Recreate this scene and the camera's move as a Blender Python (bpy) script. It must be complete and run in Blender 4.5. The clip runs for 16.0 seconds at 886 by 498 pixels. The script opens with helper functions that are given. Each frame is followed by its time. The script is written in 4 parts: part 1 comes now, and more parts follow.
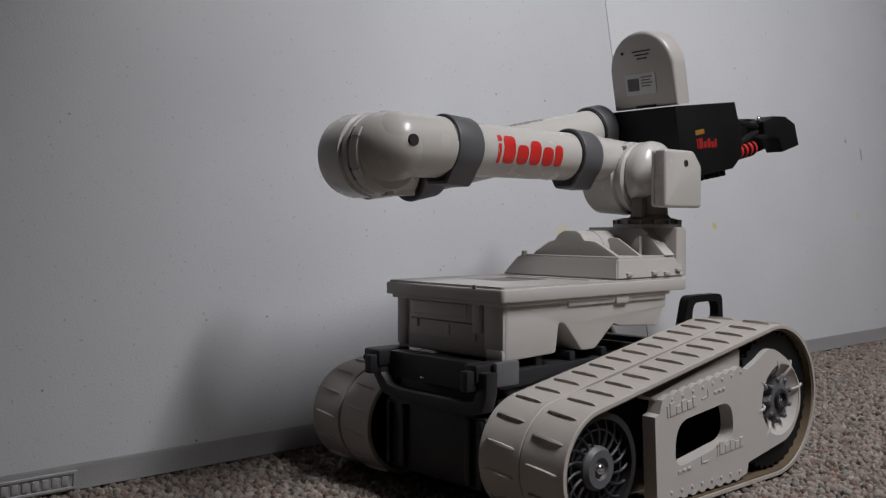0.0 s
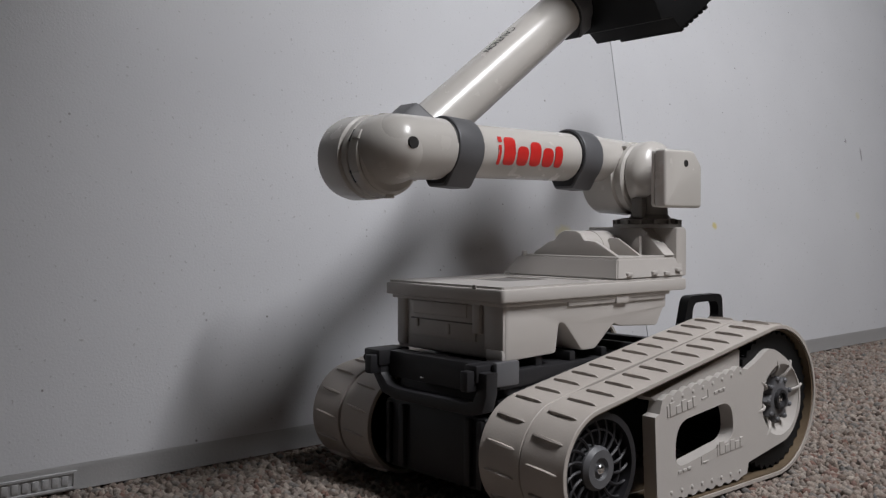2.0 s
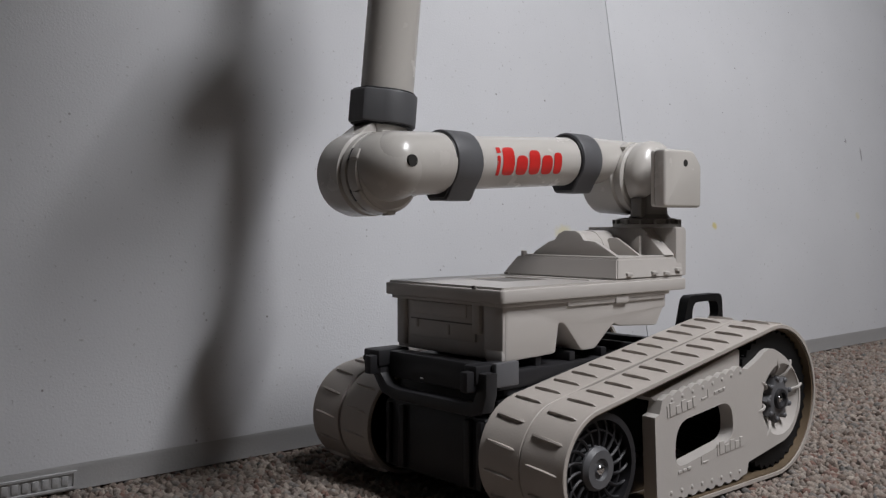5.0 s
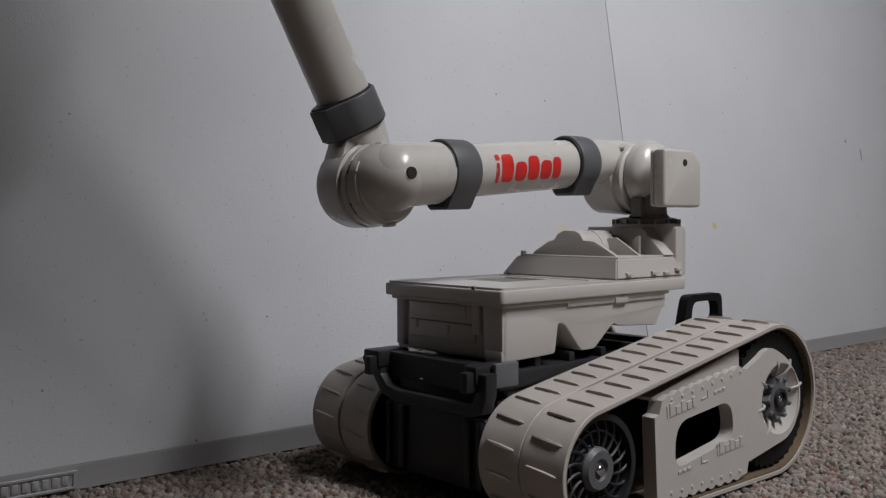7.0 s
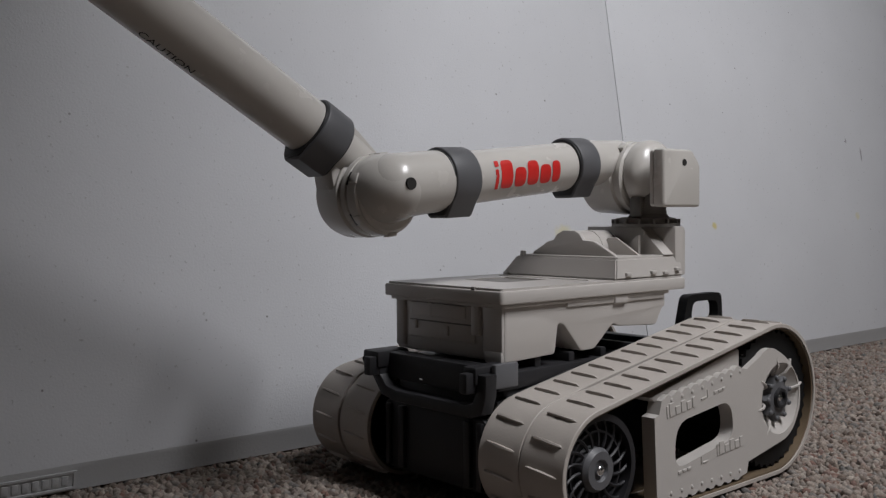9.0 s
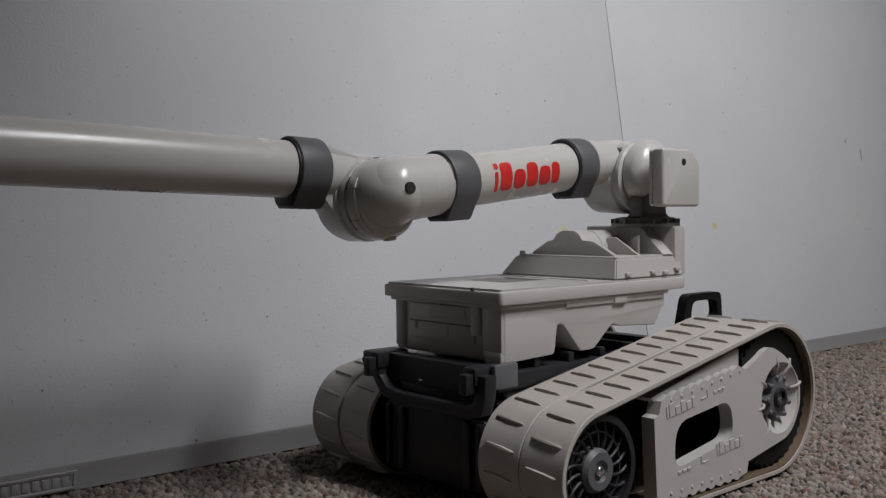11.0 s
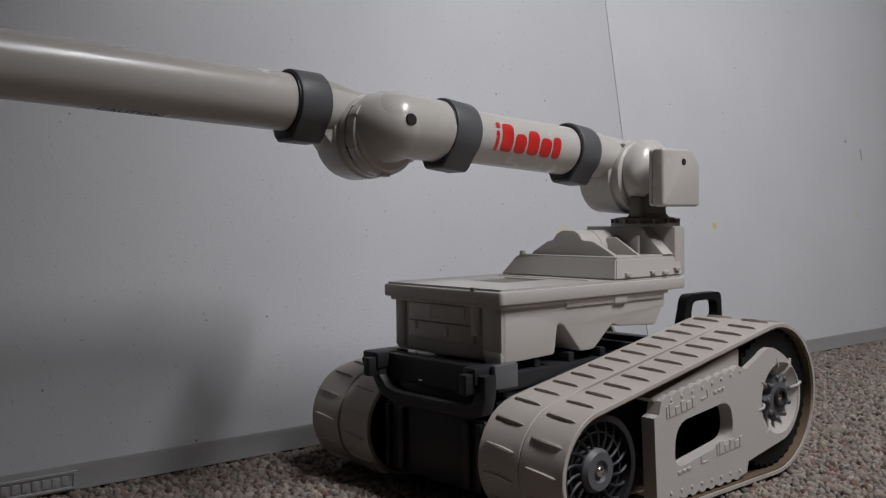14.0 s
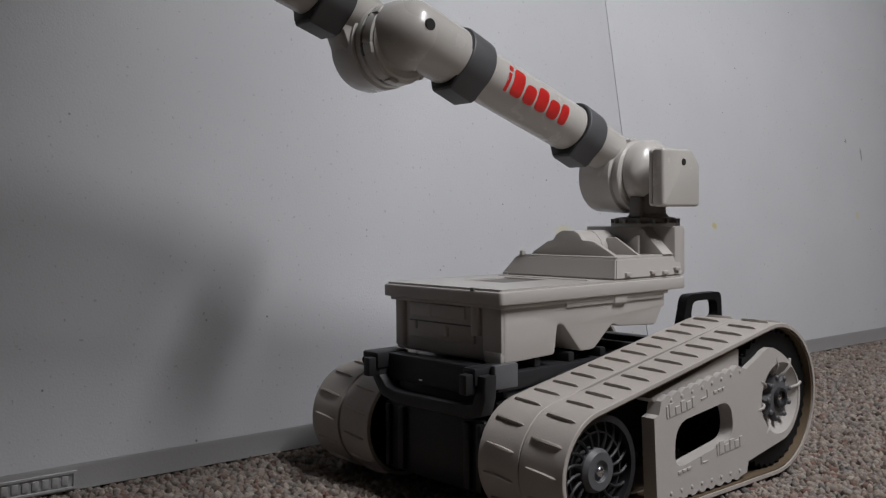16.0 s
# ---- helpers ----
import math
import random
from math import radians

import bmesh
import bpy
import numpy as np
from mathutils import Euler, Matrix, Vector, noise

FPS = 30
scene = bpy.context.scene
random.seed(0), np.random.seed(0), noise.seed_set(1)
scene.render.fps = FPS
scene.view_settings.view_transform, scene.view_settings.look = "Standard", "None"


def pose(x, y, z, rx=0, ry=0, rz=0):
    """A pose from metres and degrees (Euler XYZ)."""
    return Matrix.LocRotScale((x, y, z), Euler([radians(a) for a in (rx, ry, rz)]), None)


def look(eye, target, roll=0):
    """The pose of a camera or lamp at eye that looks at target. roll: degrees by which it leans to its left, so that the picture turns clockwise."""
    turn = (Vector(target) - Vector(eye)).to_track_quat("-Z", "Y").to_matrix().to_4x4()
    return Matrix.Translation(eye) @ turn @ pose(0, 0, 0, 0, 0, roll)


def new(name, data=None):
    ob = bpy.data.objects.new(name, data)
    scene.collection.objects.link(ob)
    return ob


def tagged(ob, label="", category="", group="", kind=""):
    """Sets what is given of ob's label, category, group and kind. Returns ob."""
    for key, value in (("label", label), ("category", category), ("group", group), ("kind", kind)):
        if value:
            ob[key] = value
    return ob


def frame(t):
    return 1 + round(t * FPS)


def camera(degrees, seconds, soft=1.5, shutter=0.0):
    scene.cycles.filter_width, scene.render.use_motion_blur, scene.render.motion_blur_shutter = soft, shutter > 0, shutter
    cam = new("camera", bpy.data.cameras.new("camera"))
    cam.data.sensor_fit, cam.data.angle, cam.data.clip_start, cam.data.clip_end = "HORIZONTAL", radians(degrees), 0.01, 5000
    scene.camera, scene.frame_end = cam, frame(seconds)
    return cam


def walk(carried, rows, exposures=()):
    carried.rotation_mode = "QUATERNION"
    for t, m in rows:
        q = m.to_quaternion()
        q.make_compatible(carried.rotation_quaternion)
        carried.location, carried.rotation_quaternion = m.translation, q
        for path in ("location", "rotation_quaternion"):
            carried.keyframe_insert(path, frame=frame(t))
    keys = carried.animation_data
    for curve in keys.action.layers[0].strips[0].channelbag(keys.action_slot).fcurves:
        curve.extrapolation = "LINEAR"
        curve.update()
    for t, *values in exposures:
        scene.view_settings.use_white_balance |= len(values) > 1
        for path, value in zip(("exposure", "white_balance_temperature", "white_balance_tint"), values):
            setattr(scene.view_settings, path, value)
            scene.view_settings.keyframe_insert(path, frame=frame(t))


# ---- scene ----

# ---------------------------------------------------------------- camera
cam = camera(50.07, 16.0, soft=1.3)
EYE = Vector((-0.4393, -0.4839, 0.1919))
VIEW = look(EYE, EYE + Vector((0.65919, 0.75112, -0.03586)), -0.549)
walk(cam, [(0.0, VIEW), (16.0, VIEW)], [(0.0, 0.0, 6500, 10), (1.0, 0.02, 6500, 10), (2.0, 0.17, 6500, 10), (3.0, 0.2, 6500, 10), (4.2, 0.2, 6500, 10), (6.4, 0.0, 6500, 10), (8.0, -0.04, 6500, 10), (16.0, -0.04, 6500, 10)])

# ---------------------------------------------------------------- light
world = bpy.data.worlds.new("sky")
scene.world = world
world.use_nodes = True
wn = world.node_tree
sky = wn.nodes.new("ShaderNodeTexSky")
sky.sky_type, sky.sun_disc = "NISHITA", False
sky.sun_elevation, sky.sun_rotation = radians(40), radians(170)
wn.links.new(sky.outputs[0], wn.nodes["Background"].inputs["Color"])
wn.nodes["Background"].inputs["Strength"].default_value = 0.1

ROOM_W, ROOM_E, ROOM_S, ROOM_N, ROOM_TOP = -1.9, 2.3, -2.4, 0.36, 2.4
# assumed, unseen long pendant, hung askew to the table: centre, length, width, turn
FIT_X, FIT_Y, FIT_Z, FIT_L, FIT_W, FIT_TURN = 0.207, -0.926, 1.49, 0.74, 0.144, radians(66.8)
lamp_data = bpy.data.lights.new("key_lamp", "AREA")
lamp_data.shape, lamp_data.size, lamp_data.size_y = "RECTANGLE", FIT_L, FIT_W
lamp_data.energy, lamp_data.color = 29.0, (0.98, 0.985, 1.015)
key_lamp = new("key_lamp", lamp_data)
key_lamp.matrix_world = Matrix.Translation((FIT_X, FIT_Y, FIT_Z - 0.004)) @ Matrix.Rotation(FIT_TURN, 4, "Z")


# ---------------------------------------------------------------- materials
def node_material(name, rough=0.5, metal=0.0):
    m = bpy.data.materials.new(name)
    m.use_nodes = True
    t = m.node_tree
    b = t.nodes["Principled BSDF"]
    b.inputs["Roughness"].default_value, b.inputs["Metallic"].default_value = rough, metal
    return m, t, b


def link(t, a, b):
    t.links.new(a, b)


def texture_noise(t, scale, detail=4.0, coord="Object"):
    c = t.nodes.new("ShaderNodeTexCoord")
    n = t.nodes.new("ShaderNodeTexNoise")
    n.inputs["Scale"].default_value, n.inputs["Detail"].default_value = scale, detail
    link(t, c.outputs[coord], n.inputs["Vector"])
    return n


def ramp(t, source, stops):
    r = t.nodes.new("ShaderNodeValToRGB")
    while len(r.color_ramp.elements) < len(stops):
        r.color_ramp.elements.new(0.5)
    for e, (p, c) in zip(r.color_ramp.elements, stops):
        e.position = p
        e.color = (*c, 1) if len(c) == 3 else c
    link(t, source, r.inputs[0])
    return r


def bump(t, b, source, strength, distance):
    n = t.nodes.new("ShaderNodeBump")
    n.inputs["Strength"].default_value, n.inputs["Distance"].default_value = strength, distance
    link(t, source, n.inputs["Height"])
    link(t, n.outputs[0], b.inputs["Normal"])
    return n


def plastic(name, low, high, rough, grain=900.0, relief=0.15, coat=0.0):
    """Moulded plastic: faint blotches, fine grain, uneven gloss."""
    m, t, b = node_material(name, rough)
    n = texture_noise(t, 22.0, 6.0)
    r = ramp(t, n.outputs["Fac"], [(0.3, low), (0.7, high)])
    link(t, r.outputs[0], b.inputs["Base Color"])
    g = texture_noise(t, grain, 2.0)
    bump(t, b, g.outputs["Fac"], relief, 0.0004)
    w = texture_noise(t, 60.0, 5.0)
    q = ramp(t, w.outputs["Fac"], [(0.3, (rough - 0.003,) * 3), (0.75, (rough + 0.006,) * 3)])
    link(t, q.outputs[0], b.inputs["Roughness"])
    b.inputs["Coat Weight"].default_value = coat
    return m


BEIGE = plastic("beige_plastic", (0.445, 0.418, 0.395), (0.462, 0.435, 0.411), 0.30)
ARM = plastic("satin_arm_plastic", (0.50, 0.475, 0.445), (0.525, 0.50, 0.47), 0.27, 900.0, 0.03, 0.1)
RUBBER = plastic("beige_belt_rubber", (0.38, 0.345, 0.315), (0.42, 0.382, 0.35), 0.55, 700.0, 0.25)
GREY = plastic("grey_collar_plastic", (0.085, 0.085, 0.09), (0.105, 0.105, 0.112), 0.5)
DARK = plastic("charcoal_plastic", (0.014, 0.0135, 0.015), (0.021, 0.0205, 0.023), 0.48)
BLACK = plastic("black_plastic", (0.005, 0.005, 0.0055), (0.009, 0.009, 0.0095), 0.55)
BROWN = plastic("turret_plastic", (0.13, 0.12, 0.11), (0.16, 0.15, 0.14), 0.5)
DARK.node_tree.nodes["Principled BSDF"].inputs["Specular IOR Level"].default_value = 0.35
BLACK.node_tree.nodes["Principled BSDF"].inputs["Specular IOR Level"].default_value = 0.22
RED = plastic("red_print", (0.55, 0.02, 0.018), (0.60, 0.03, 0.025), 0.4)
# Gripper print inks, darkened so the colour carries the shade there.
RED_SHADED = plastic("red_print_shaded", (0.26, 0.012, 0.012), (0.30, 0.016, 0.015), 0.5)
AMBER_SHADED = plastic("amber_print_shaded", (0.26, 0.12, 0.02), (0.30, 0.14, 0.025), 0.5)
INK = plastic("black_ink", (0.01, 0.01, 0.01), (0.02, 0.02, 0.02), 0.6)
LABEL = plastic("label_paper", (0.56, 0.56, 0.57), (0.6, 0.6, 0.61), 0.55)
# Near-black discs paint the shade inside screw and pin holes.
HOLE_SHADE = plastic("hole_shade", (0.012, 0.011, 0.01), (0.018, 0.016, 0.015), 0.8)
SEALANT = plastic("amber_belt_edge", (0.11, 0.08, 0.05), (0.15, 0.108, 0.068), 0.5)
PAINT = plastic("wall_paint", (0.10, 0.080, 0.064), (0.115, 0.092, 0.074), 0.8, 200.0, 0.1)
CEIL = plastic("ceiling_paint", (0.50, 0.48, 0.45), (0.54, 0.52, 0.49), 0.85, 150.0, 0.2)
TRIM = plastic("white_trim", (0.72, 0.72, 0.70), (0.76, 0.76, 0.74), 0.4)
STEEL, _t, _b = node_material("screw_steel", 0.22, 1.0)
_b.inputs["Base Color"].default_value = (0.75, 0.75, 0.76, 1)
link(_t, ramp(_t, texture_noise(_t, 300.0).outputs["Fac"], [(0.3, (0.15,) * 3), (0.7, (0.35,) * 3)]).outputs[0], _b.inputs["Roughness"])
DIFFUSER, _t, _b = node_material("lamp_diffuser", 0.5)
_b.inputs["Base Color"].default_value = (0.8, 0.8, 0.8, 1)
_b.inputs["Emission Color"].default_value, _b.inputs["Emission Strength"].default_value = (0.98, 0.985, 1.0, 1), 4.0


def table_material(name, base, spots=True):
    """Moulded white tabletop: orange-peel relief, dark specks, old yellow stains."""
    m, t, b = node_material(name, 0.42)
    n = texture_noise(t, 9.0, 6.0)
    col = ramp(t, n.outputs["Fac"], [(0.3, tuple(c * 0.95 for c in base)), (0.7, base)]).outputs[0]

    def over(mask, colour, col):
        mix = t.nodes.new("ShaderNodeMix")
        mix.data_type = "RGBA"
        link(t, mask, mix.inputs[0])
        link(t, col, mix.inputs[6])
        mix.inputs[7].default_value = (*colour, 1)
        return mix.outputs[2]

    if spots:
        c = t.nodes.new("ShaderNodeTexCoord")
        v = t.nodes.new("ShaderNodeTexVoronoi")
        v.inputs["Scale"].default_value = 46.0
        link(t, c.outputs["Object"], v.inputs["Vector"])
        tiny = ramp(t, v.outputs["Distance"], [(0.028, (1,) * 3), (0.060, (0,) * 3)]).outputs[0]
        few = texture_noise(t, 17.0, 3.0)
        gate = ramp(t, few.outputs["Fac"], [(0.47, (0,) * 3), (0.55, (0.95,) * 3)]).outputs[0]
        mul = t.nodes.new("ShaderNodeMath")
        mul.operation = "MULTIPLY"
        link(t, tiny, mul.inputs[0])
        link(t, gate, mul.inputs[1])
        col = over(mul.outputs[0], (0.16, 0.15, 0.15), col)
        fine = texture_noise(t, 260.0, 2.0)
        dirt = ramp(t, fine.outputs["Fac"], [(0.66, (0,) * 3), (0.75, (0.5,) * 3)]).outputs[0]
        col = over(dirt, (0.3, 0.29, 0.29), col)
        for (x, z, r, colour, w) in STAINS:
            mp = t.nodes.new("ShaderNodeMapping")
            mp.inputs["Location"].default_value = (-x / r, 0, -z / (r * w))
            mp.inputs["Scale"].default_value = (1 / r, 0, 1 / (r * w))
            link(t, c.outputs["Object"], mp.inputs["Vector"])
            ln = t.nodes.new("ShaderNodeVectorMath")
            ln.operation = "LENGTH"
            wob = t.nodes.new("ShaderNodeVectorMath")
            wob.operation = "ADD"
            nz = texture_noise(t, 120.0, 3.0)
            sc = t.nodes.new("ShaderNodeVectorMath")
            sc.operation = "SCALE"
            sc.inputs["Scale"].default_value = 0.9
            link(t, nz.outputs["Color"], sc.inputs[0])
            link(t, mp.outputs[0], wob.inputs[0])
            link(t, sc.outputs[0], wob.inputs[1])
            link(t, wob.outputs[0], ln.inputs[0])
            mask = ramp(t, ln.outputs["Value"], [(0.55, (0.75,) * 3), (1.15, (0,) * 3)]).outputs[0]
            col = over(mask, colour, col)
    link(t, col, b.inputs["Base Color"])
    g = texture_noise(t, 520.0, 3.0)
    bump(t, b, g.outputs["Fac"], 0.38, 0.0005)
    return m


YELLOW, PALE, SCUFF = (0.62, 0.52, 0.14), (0.66, 0.62, 0.42), (0.22, 0.21, 0.22)
STAINS = [(0.60, 0.180, 0.007, YELLOW, 0.8), (0.333, 0.180, 0.018, PALE, 0.5), (0.96, 0.19, 0.008, PALE, 0.9), (0.995, 0.288, 0.003, SCUFF, 5.0), (0.955, 0.303, 0.003, SCUFF, 1.6)]
TABLE = table_material("tabletop_plastic", (0.66, 0.665, 0.69))
# Tabletop plastic in a darker tone, painting the shade of the downward rim.
SHADED_RIM = table_material("rim_plastic_shaded", (0.50, 0.50, 0.505), False)

CARPET, _t, _b = node_material("berber_carpet", 0.95)
_geo = _t.nodes.new("ShaderNodeNewGeometry")
_r = ramp(_t, _geo.outputs["Random Per Island"], [(0.0, (0.078, 0.058, 0.047)), (0.12, (0.203, 0.156, 0.129)), (0.32, (0.312, 0.261, 0.222)), (0.5, (0.195, 0.168, 0.148)), (0.64, (0.359, 0.312, 0.269)), (0.78, (0.172, 0.094, 0.074)), (0.88, (0.265, 0.234, 0.211)), (1.0, (0.117, 0.113, 0.109))])
_mix = _t.nodes.new("ShaderNodeMix")
_mix.data_type, _mix.blend_type = "RGBA", "MULTIPLY"
_mix.inputs[0].default_value = 0.6
link(_t, _r.outputs[0], _mix.inputs[6])
link(_t, ramp(_t, texture_noise(_t, 900.0, 3.0).outputs["Fac"], [(0.3, (0.55,) * 3), (0.7, (1.1,) * 3)]).outputs[0], _mix.inputs[7])
link(_t, _mix.outputs[2], _b.inputs["Base Color"])
bump(_t, _b, texture_noise(_t, 1500.0, 3.0).outputs["Fac"], 0.7, 0.001)
BACKING, _t, _b = node_material("carpet_backing", 0.95)
link(_t, ramp(_t, texture_noise(_t, 150.0, 4.0).outputs["Fac"], [(0.3, (0.11, 0.09, 0.075)), (0.5, (0.22, 0.19, 0.16)), (0.7, (0.29, 0.25, 0.215))]).outputs[0], _b.inputs["Base Color"])
bump(_t, _b, texture_noise(_t, 220.0, 3.0).outputs["Fac"], 1.0, 0.004)


# ---------------------------------------------------------------- mesh helpers
def finish(bm, name, material, angle=32):
    bmesh.ops.recalc_face_normals(bm, faces=bm.faces)
    me = bpy.data.meshes.new(name)
    bm.to_mesh(me)
    bm.free()
    me.materials.append(material)
    me.polygons.foreach_set("use_smooth", [True] * len(me.polygons))
    me.set_sharp_from_angle(angle=radians(angle))
    return me


def part(name, bm, material, parent=None, label="", at=None):
    """Links a bmesh as one mesh object under a thing or a part."""
    ob = new(name, finish(bm, name, material))
    if parent is not None:
        ob.parent = parent
    if at is not None:
        ob.matrix_basis = at
    if label:
        tagged(ob, label)
    return ob


def join(*bms):
    """Joins several bmeshes into the first."""
    for other in bms[1:]:
        me = bpy.data.meshes.new("joined")
        other.to_mesh(me)
        other.free()
        bms[0].from_mesh(me)
        bpy.data.meshes.remove(me)
    return bms[0]


def block(x0, x1, y0, y1, z0, z1, r=0.001, seg=2):
    bm = bmesh.new()
    bmesh.ops.create_cube(bm, size=1)
    for v in bm.verts:
        v.co = Vector((x0 + (v.co.x + 0.5) * (x1 - x0), y0 + (v.co.y + 0.5) * (y1 - y0), z0 + (v.co.z + 0.5) * (z1 - z0)))
    if r:
        bmesh.ops.bevel(bm, geom=bm.edges[:], offset=r, segments=seg, affect="EDGES", profile=0.5)
    return bm


def prism(points, y0, y1, r=0.0008, plane="xz", seg=2):
    """A closed outline, swept along the axis across its plane."""
    put = {"xz": lambda a, b, c: (a, c, b), "yz": lambda a, b, c: (c, a, b), "xy": lambda a, b, c: (a, b, c)}[plane]
    bm = bmesh.new()
    lo = [bm.verts.new(put(a, b, y0)) for a, b in points]
    hi = [bm.verts.new(put(a, b, y1)) for a, b in points]
    n = len(points)
    caps = [bm.faces.new(lo), bm.faces.new(hi)]
    for i in range(n):
        bm.faces.new((lo[i], lo[(i + 1) % n], hi[(i + 1) % n], hi[i]))
    bmesh.ops.recalc_face_normals(bm, faces=bm.faces)
    if r:
        rim = [e for f in caps for e in f.edges]
        bmesh.ops.bevel(bm, geom=rim, offset=r, segments=seg, affect="EDGES", profile=0.5)
    bmesh.ops.triangulate(bm, faces=[f for f in bm.faces if len(f.verts) > 6])
    return bm


def holed(outer, inner, y0, y1, plane="xz"):
    """A plate with a hole: both outlines have the same number of points."""
    put = {"xz": lambda a, b, c: (a, c, b), "yz": lambda a, b, c: (c, a, b), "xy": lambda a, b, c: (a, b, c)}[plane]
    bm = bmesh.new()
    rings = [[bm.verts.new(put(a, b, y)) for a, b in pts] for pts, y in ((outer, y0), (outer, y1), (inner, y1), (inner, y0))]
    n = len(outer)
    for k in range(4):
        p, q = rings[k], rings[(k + 1) % 4]
        for i in range(n):
            bm.faces.new((p[i], p[(i + 1) % n], q[(i + 1) % n], q[i]))
    return bm


def turned(rows, axis="y", n=40, centre=(0, 0, 0)):
    """A turned solid: rows of (place along the axis, radius), closed at both ends."""
    bm = bmesh.new()
    rings = []
    for h, r in rows:
        ring = []
        for i in range(n):
            a = 2 * math.pi * i / n
            c, s = r * math.cos(a), r * math.sin(a)
            p = {"y": (c, h, s), "x": (h, c, s), "z": (c, s, h)}[axis]
            ring.append(bm.verts.new(Vector(p) + Vector(centre)))
        rings.append(ring)
    for a, b in zip(rings, rings[1:]):
        for i in range(n):
            bm.faces.new((a[i], a[(i + 1) % n], b[(i + 1) % n], b[i]))
    bm.faces.new(rings[0])
    bm.faces.new(rings[-1])
    return bm


def swept(points, r, n=10, closed=False):
    """A round bar along a line of points."""
    bm = bmesh.new()
    pts = [Vector(p) for p in points]
    rings = []
    for i, p in enumerate(pts):
        d = (pts[(i + 1) % len(pts)] - pts[i - 1]) if closed or 0 < i < len(pts) - 1 else (pts[1] - pts[0] if i == 0 else pts[-1] - pts[-2])
        d.normalize()
        u = d.orthogonal().normalized() if not rings else (last - d * last.dot(d)).normalized()
        last = u
        w = d.cross(u)
        rings.append([bm.verts.new(p + r * (math.cos(2 * math.pi * k / n) * u + math.sin(2 * math.pi * k / n) * w)) for k in range(n)])
    m = len(rings)
    for i in range(m if closed else m - 1):
        a, b = rings[i], rings[(i + 1) % m]
        for k in range(n):
            bm.faces.new((a[k], a[(k + 1) % n], b[(k + 1) % n], b[k]))
    if not closed:
        bm.faces.new(rings[0])
        bm.faces.new(rings[-1])
    return bm


def dome(cx, cy, cz, rx, ry, rz, n=32, m=20):
    bm = bmesh.new()
    bmesh.ops.create_uvsphere(bm, u_segments=n, v_segments=m, radius=1)
    for v in bm.verts:
        v.co = Vector((cx + v.co.x * rx, cy + v.co.y * ry, cz + v.co.z * rz))
    return bm


def rounded(points, r, k=5):
    """An outline with its corners rounded by about r."""
    out, n = [], len(points)
    for i in range(n):
        p, a, b = (Vector(q) for q in (points[i], points[i - 1], points[(i + 1) % n]))
        da, db = (a - p), (b - p)
        t = min(r, da.length * 0.45, db.length * 0.45)
        s, e = p + da.normalized() * t, p + db.normalized() * t
        for j in range(k):
            f = j / (k - 1)
            q = (1 - f) ** 2 * s + 2 * f * (1 - f) * p + f * f * e
            out.append((q.x, q.y))
    return out


def moved(bm, m):
    bm.transform(m)
    return bm


# ---------------------------------------------------------------- room
def build_room():
    w = 0.12
    floor = part("floor", block(ROOM_W, ROOM_E, ROOM_S, ROOM_N, -0.06, -0.004, 0), BACKING)
    tagged(floor, "flecked beige and brown berber carpet floor", "carpet", kind="structure")
    north = part("wall_north", block(ROOM_W - w, ROOM_E + w, ROOM_N, ROOM_N + w, -0.06, ROOM_TOP, 0), PAINT)
    west = part("wall_west", block(ROOM_W - w, ROOM_W, ROOM_S - w, ROOM_N, -0.06, ROOM_TOP, 0), PAINT)
    east = part("wall_east", block(ROOM_E, ROOM_E + w, ROOM_S - w, ROOM_N, -0.06, ROOM_TOP, 0), PAINT)
    south = part("wall_south", block(ROOM_W, ROOM_E, ROOM_S - w, ROOM_S, -0.06, ROOM_TOP, 0), PAINT)
    for ob in (north, west, east, south):
        tagged(ob, "plain beige painted room wall", "wall", kind="structure")
    tagged(part("ceiling", block(ROOM_W - w, ROOM_E + w, ROOM_S - w, ROOM_N + w, ROOM_TOP, ROOM_TOP + 0.1, 0), CEIL), "plain white ceiling", "ceiling", kind="structure")
    # Assumed pendant, out of view; its length and slant fit the cast shadows.
    light = tagged(new("assumed_pendant"), "assumed long white pendant with bright diffuser, unseen, carrying the key light", "pendant light")
    light.matrix_world = Matrix.Translation((FIT_X, FIT_Y, FIT_Z)) @ Matrix.Rotation(FIT_TURN, 4, "Z")
    a, b = FIT_L / 2, FIT_W / 2
    part("diffuser", block(-a, a, -b, b, 0.0, 0.02, 0.003), DIFFUSER, light, "glowing white diffuser")
    part("housing", block(-a - 0.02, a + 0.02, -b - 0.02, b + 0.02, 0.02, 0.075, 0.006), TRIM, light, "white metal housing")
    # Unseen skirts added to narrow the lamp's spill and dim the table's left.
    edge, deep = b + 0.100, 0.285
    for sign in (-1, 1):
        side = [(sign * (b + 0.021), 0.070), (sign * edge, 0.060), (sign * edge, -deep), (sign * (edge + 0.004), -deep), (sign * (edge + 0.004), 0.065), (sign * (b + 0.021), 0.074)]
        part("cutoff_skirt", prism(side, -a - 0.02, a + 0.02, 0, "yz"), DARK, light, "charcoal side skirt added to cut light towards the left")
    for x in (-0.7 * a, 0.7 * a):
        part("rod", turned([(0.07, 0.004), (ROOM_TOP - FIT_Z, 0.004)], "z", 12, (x, 0, 0)), STEEL, light, "thin steel hanging rod")


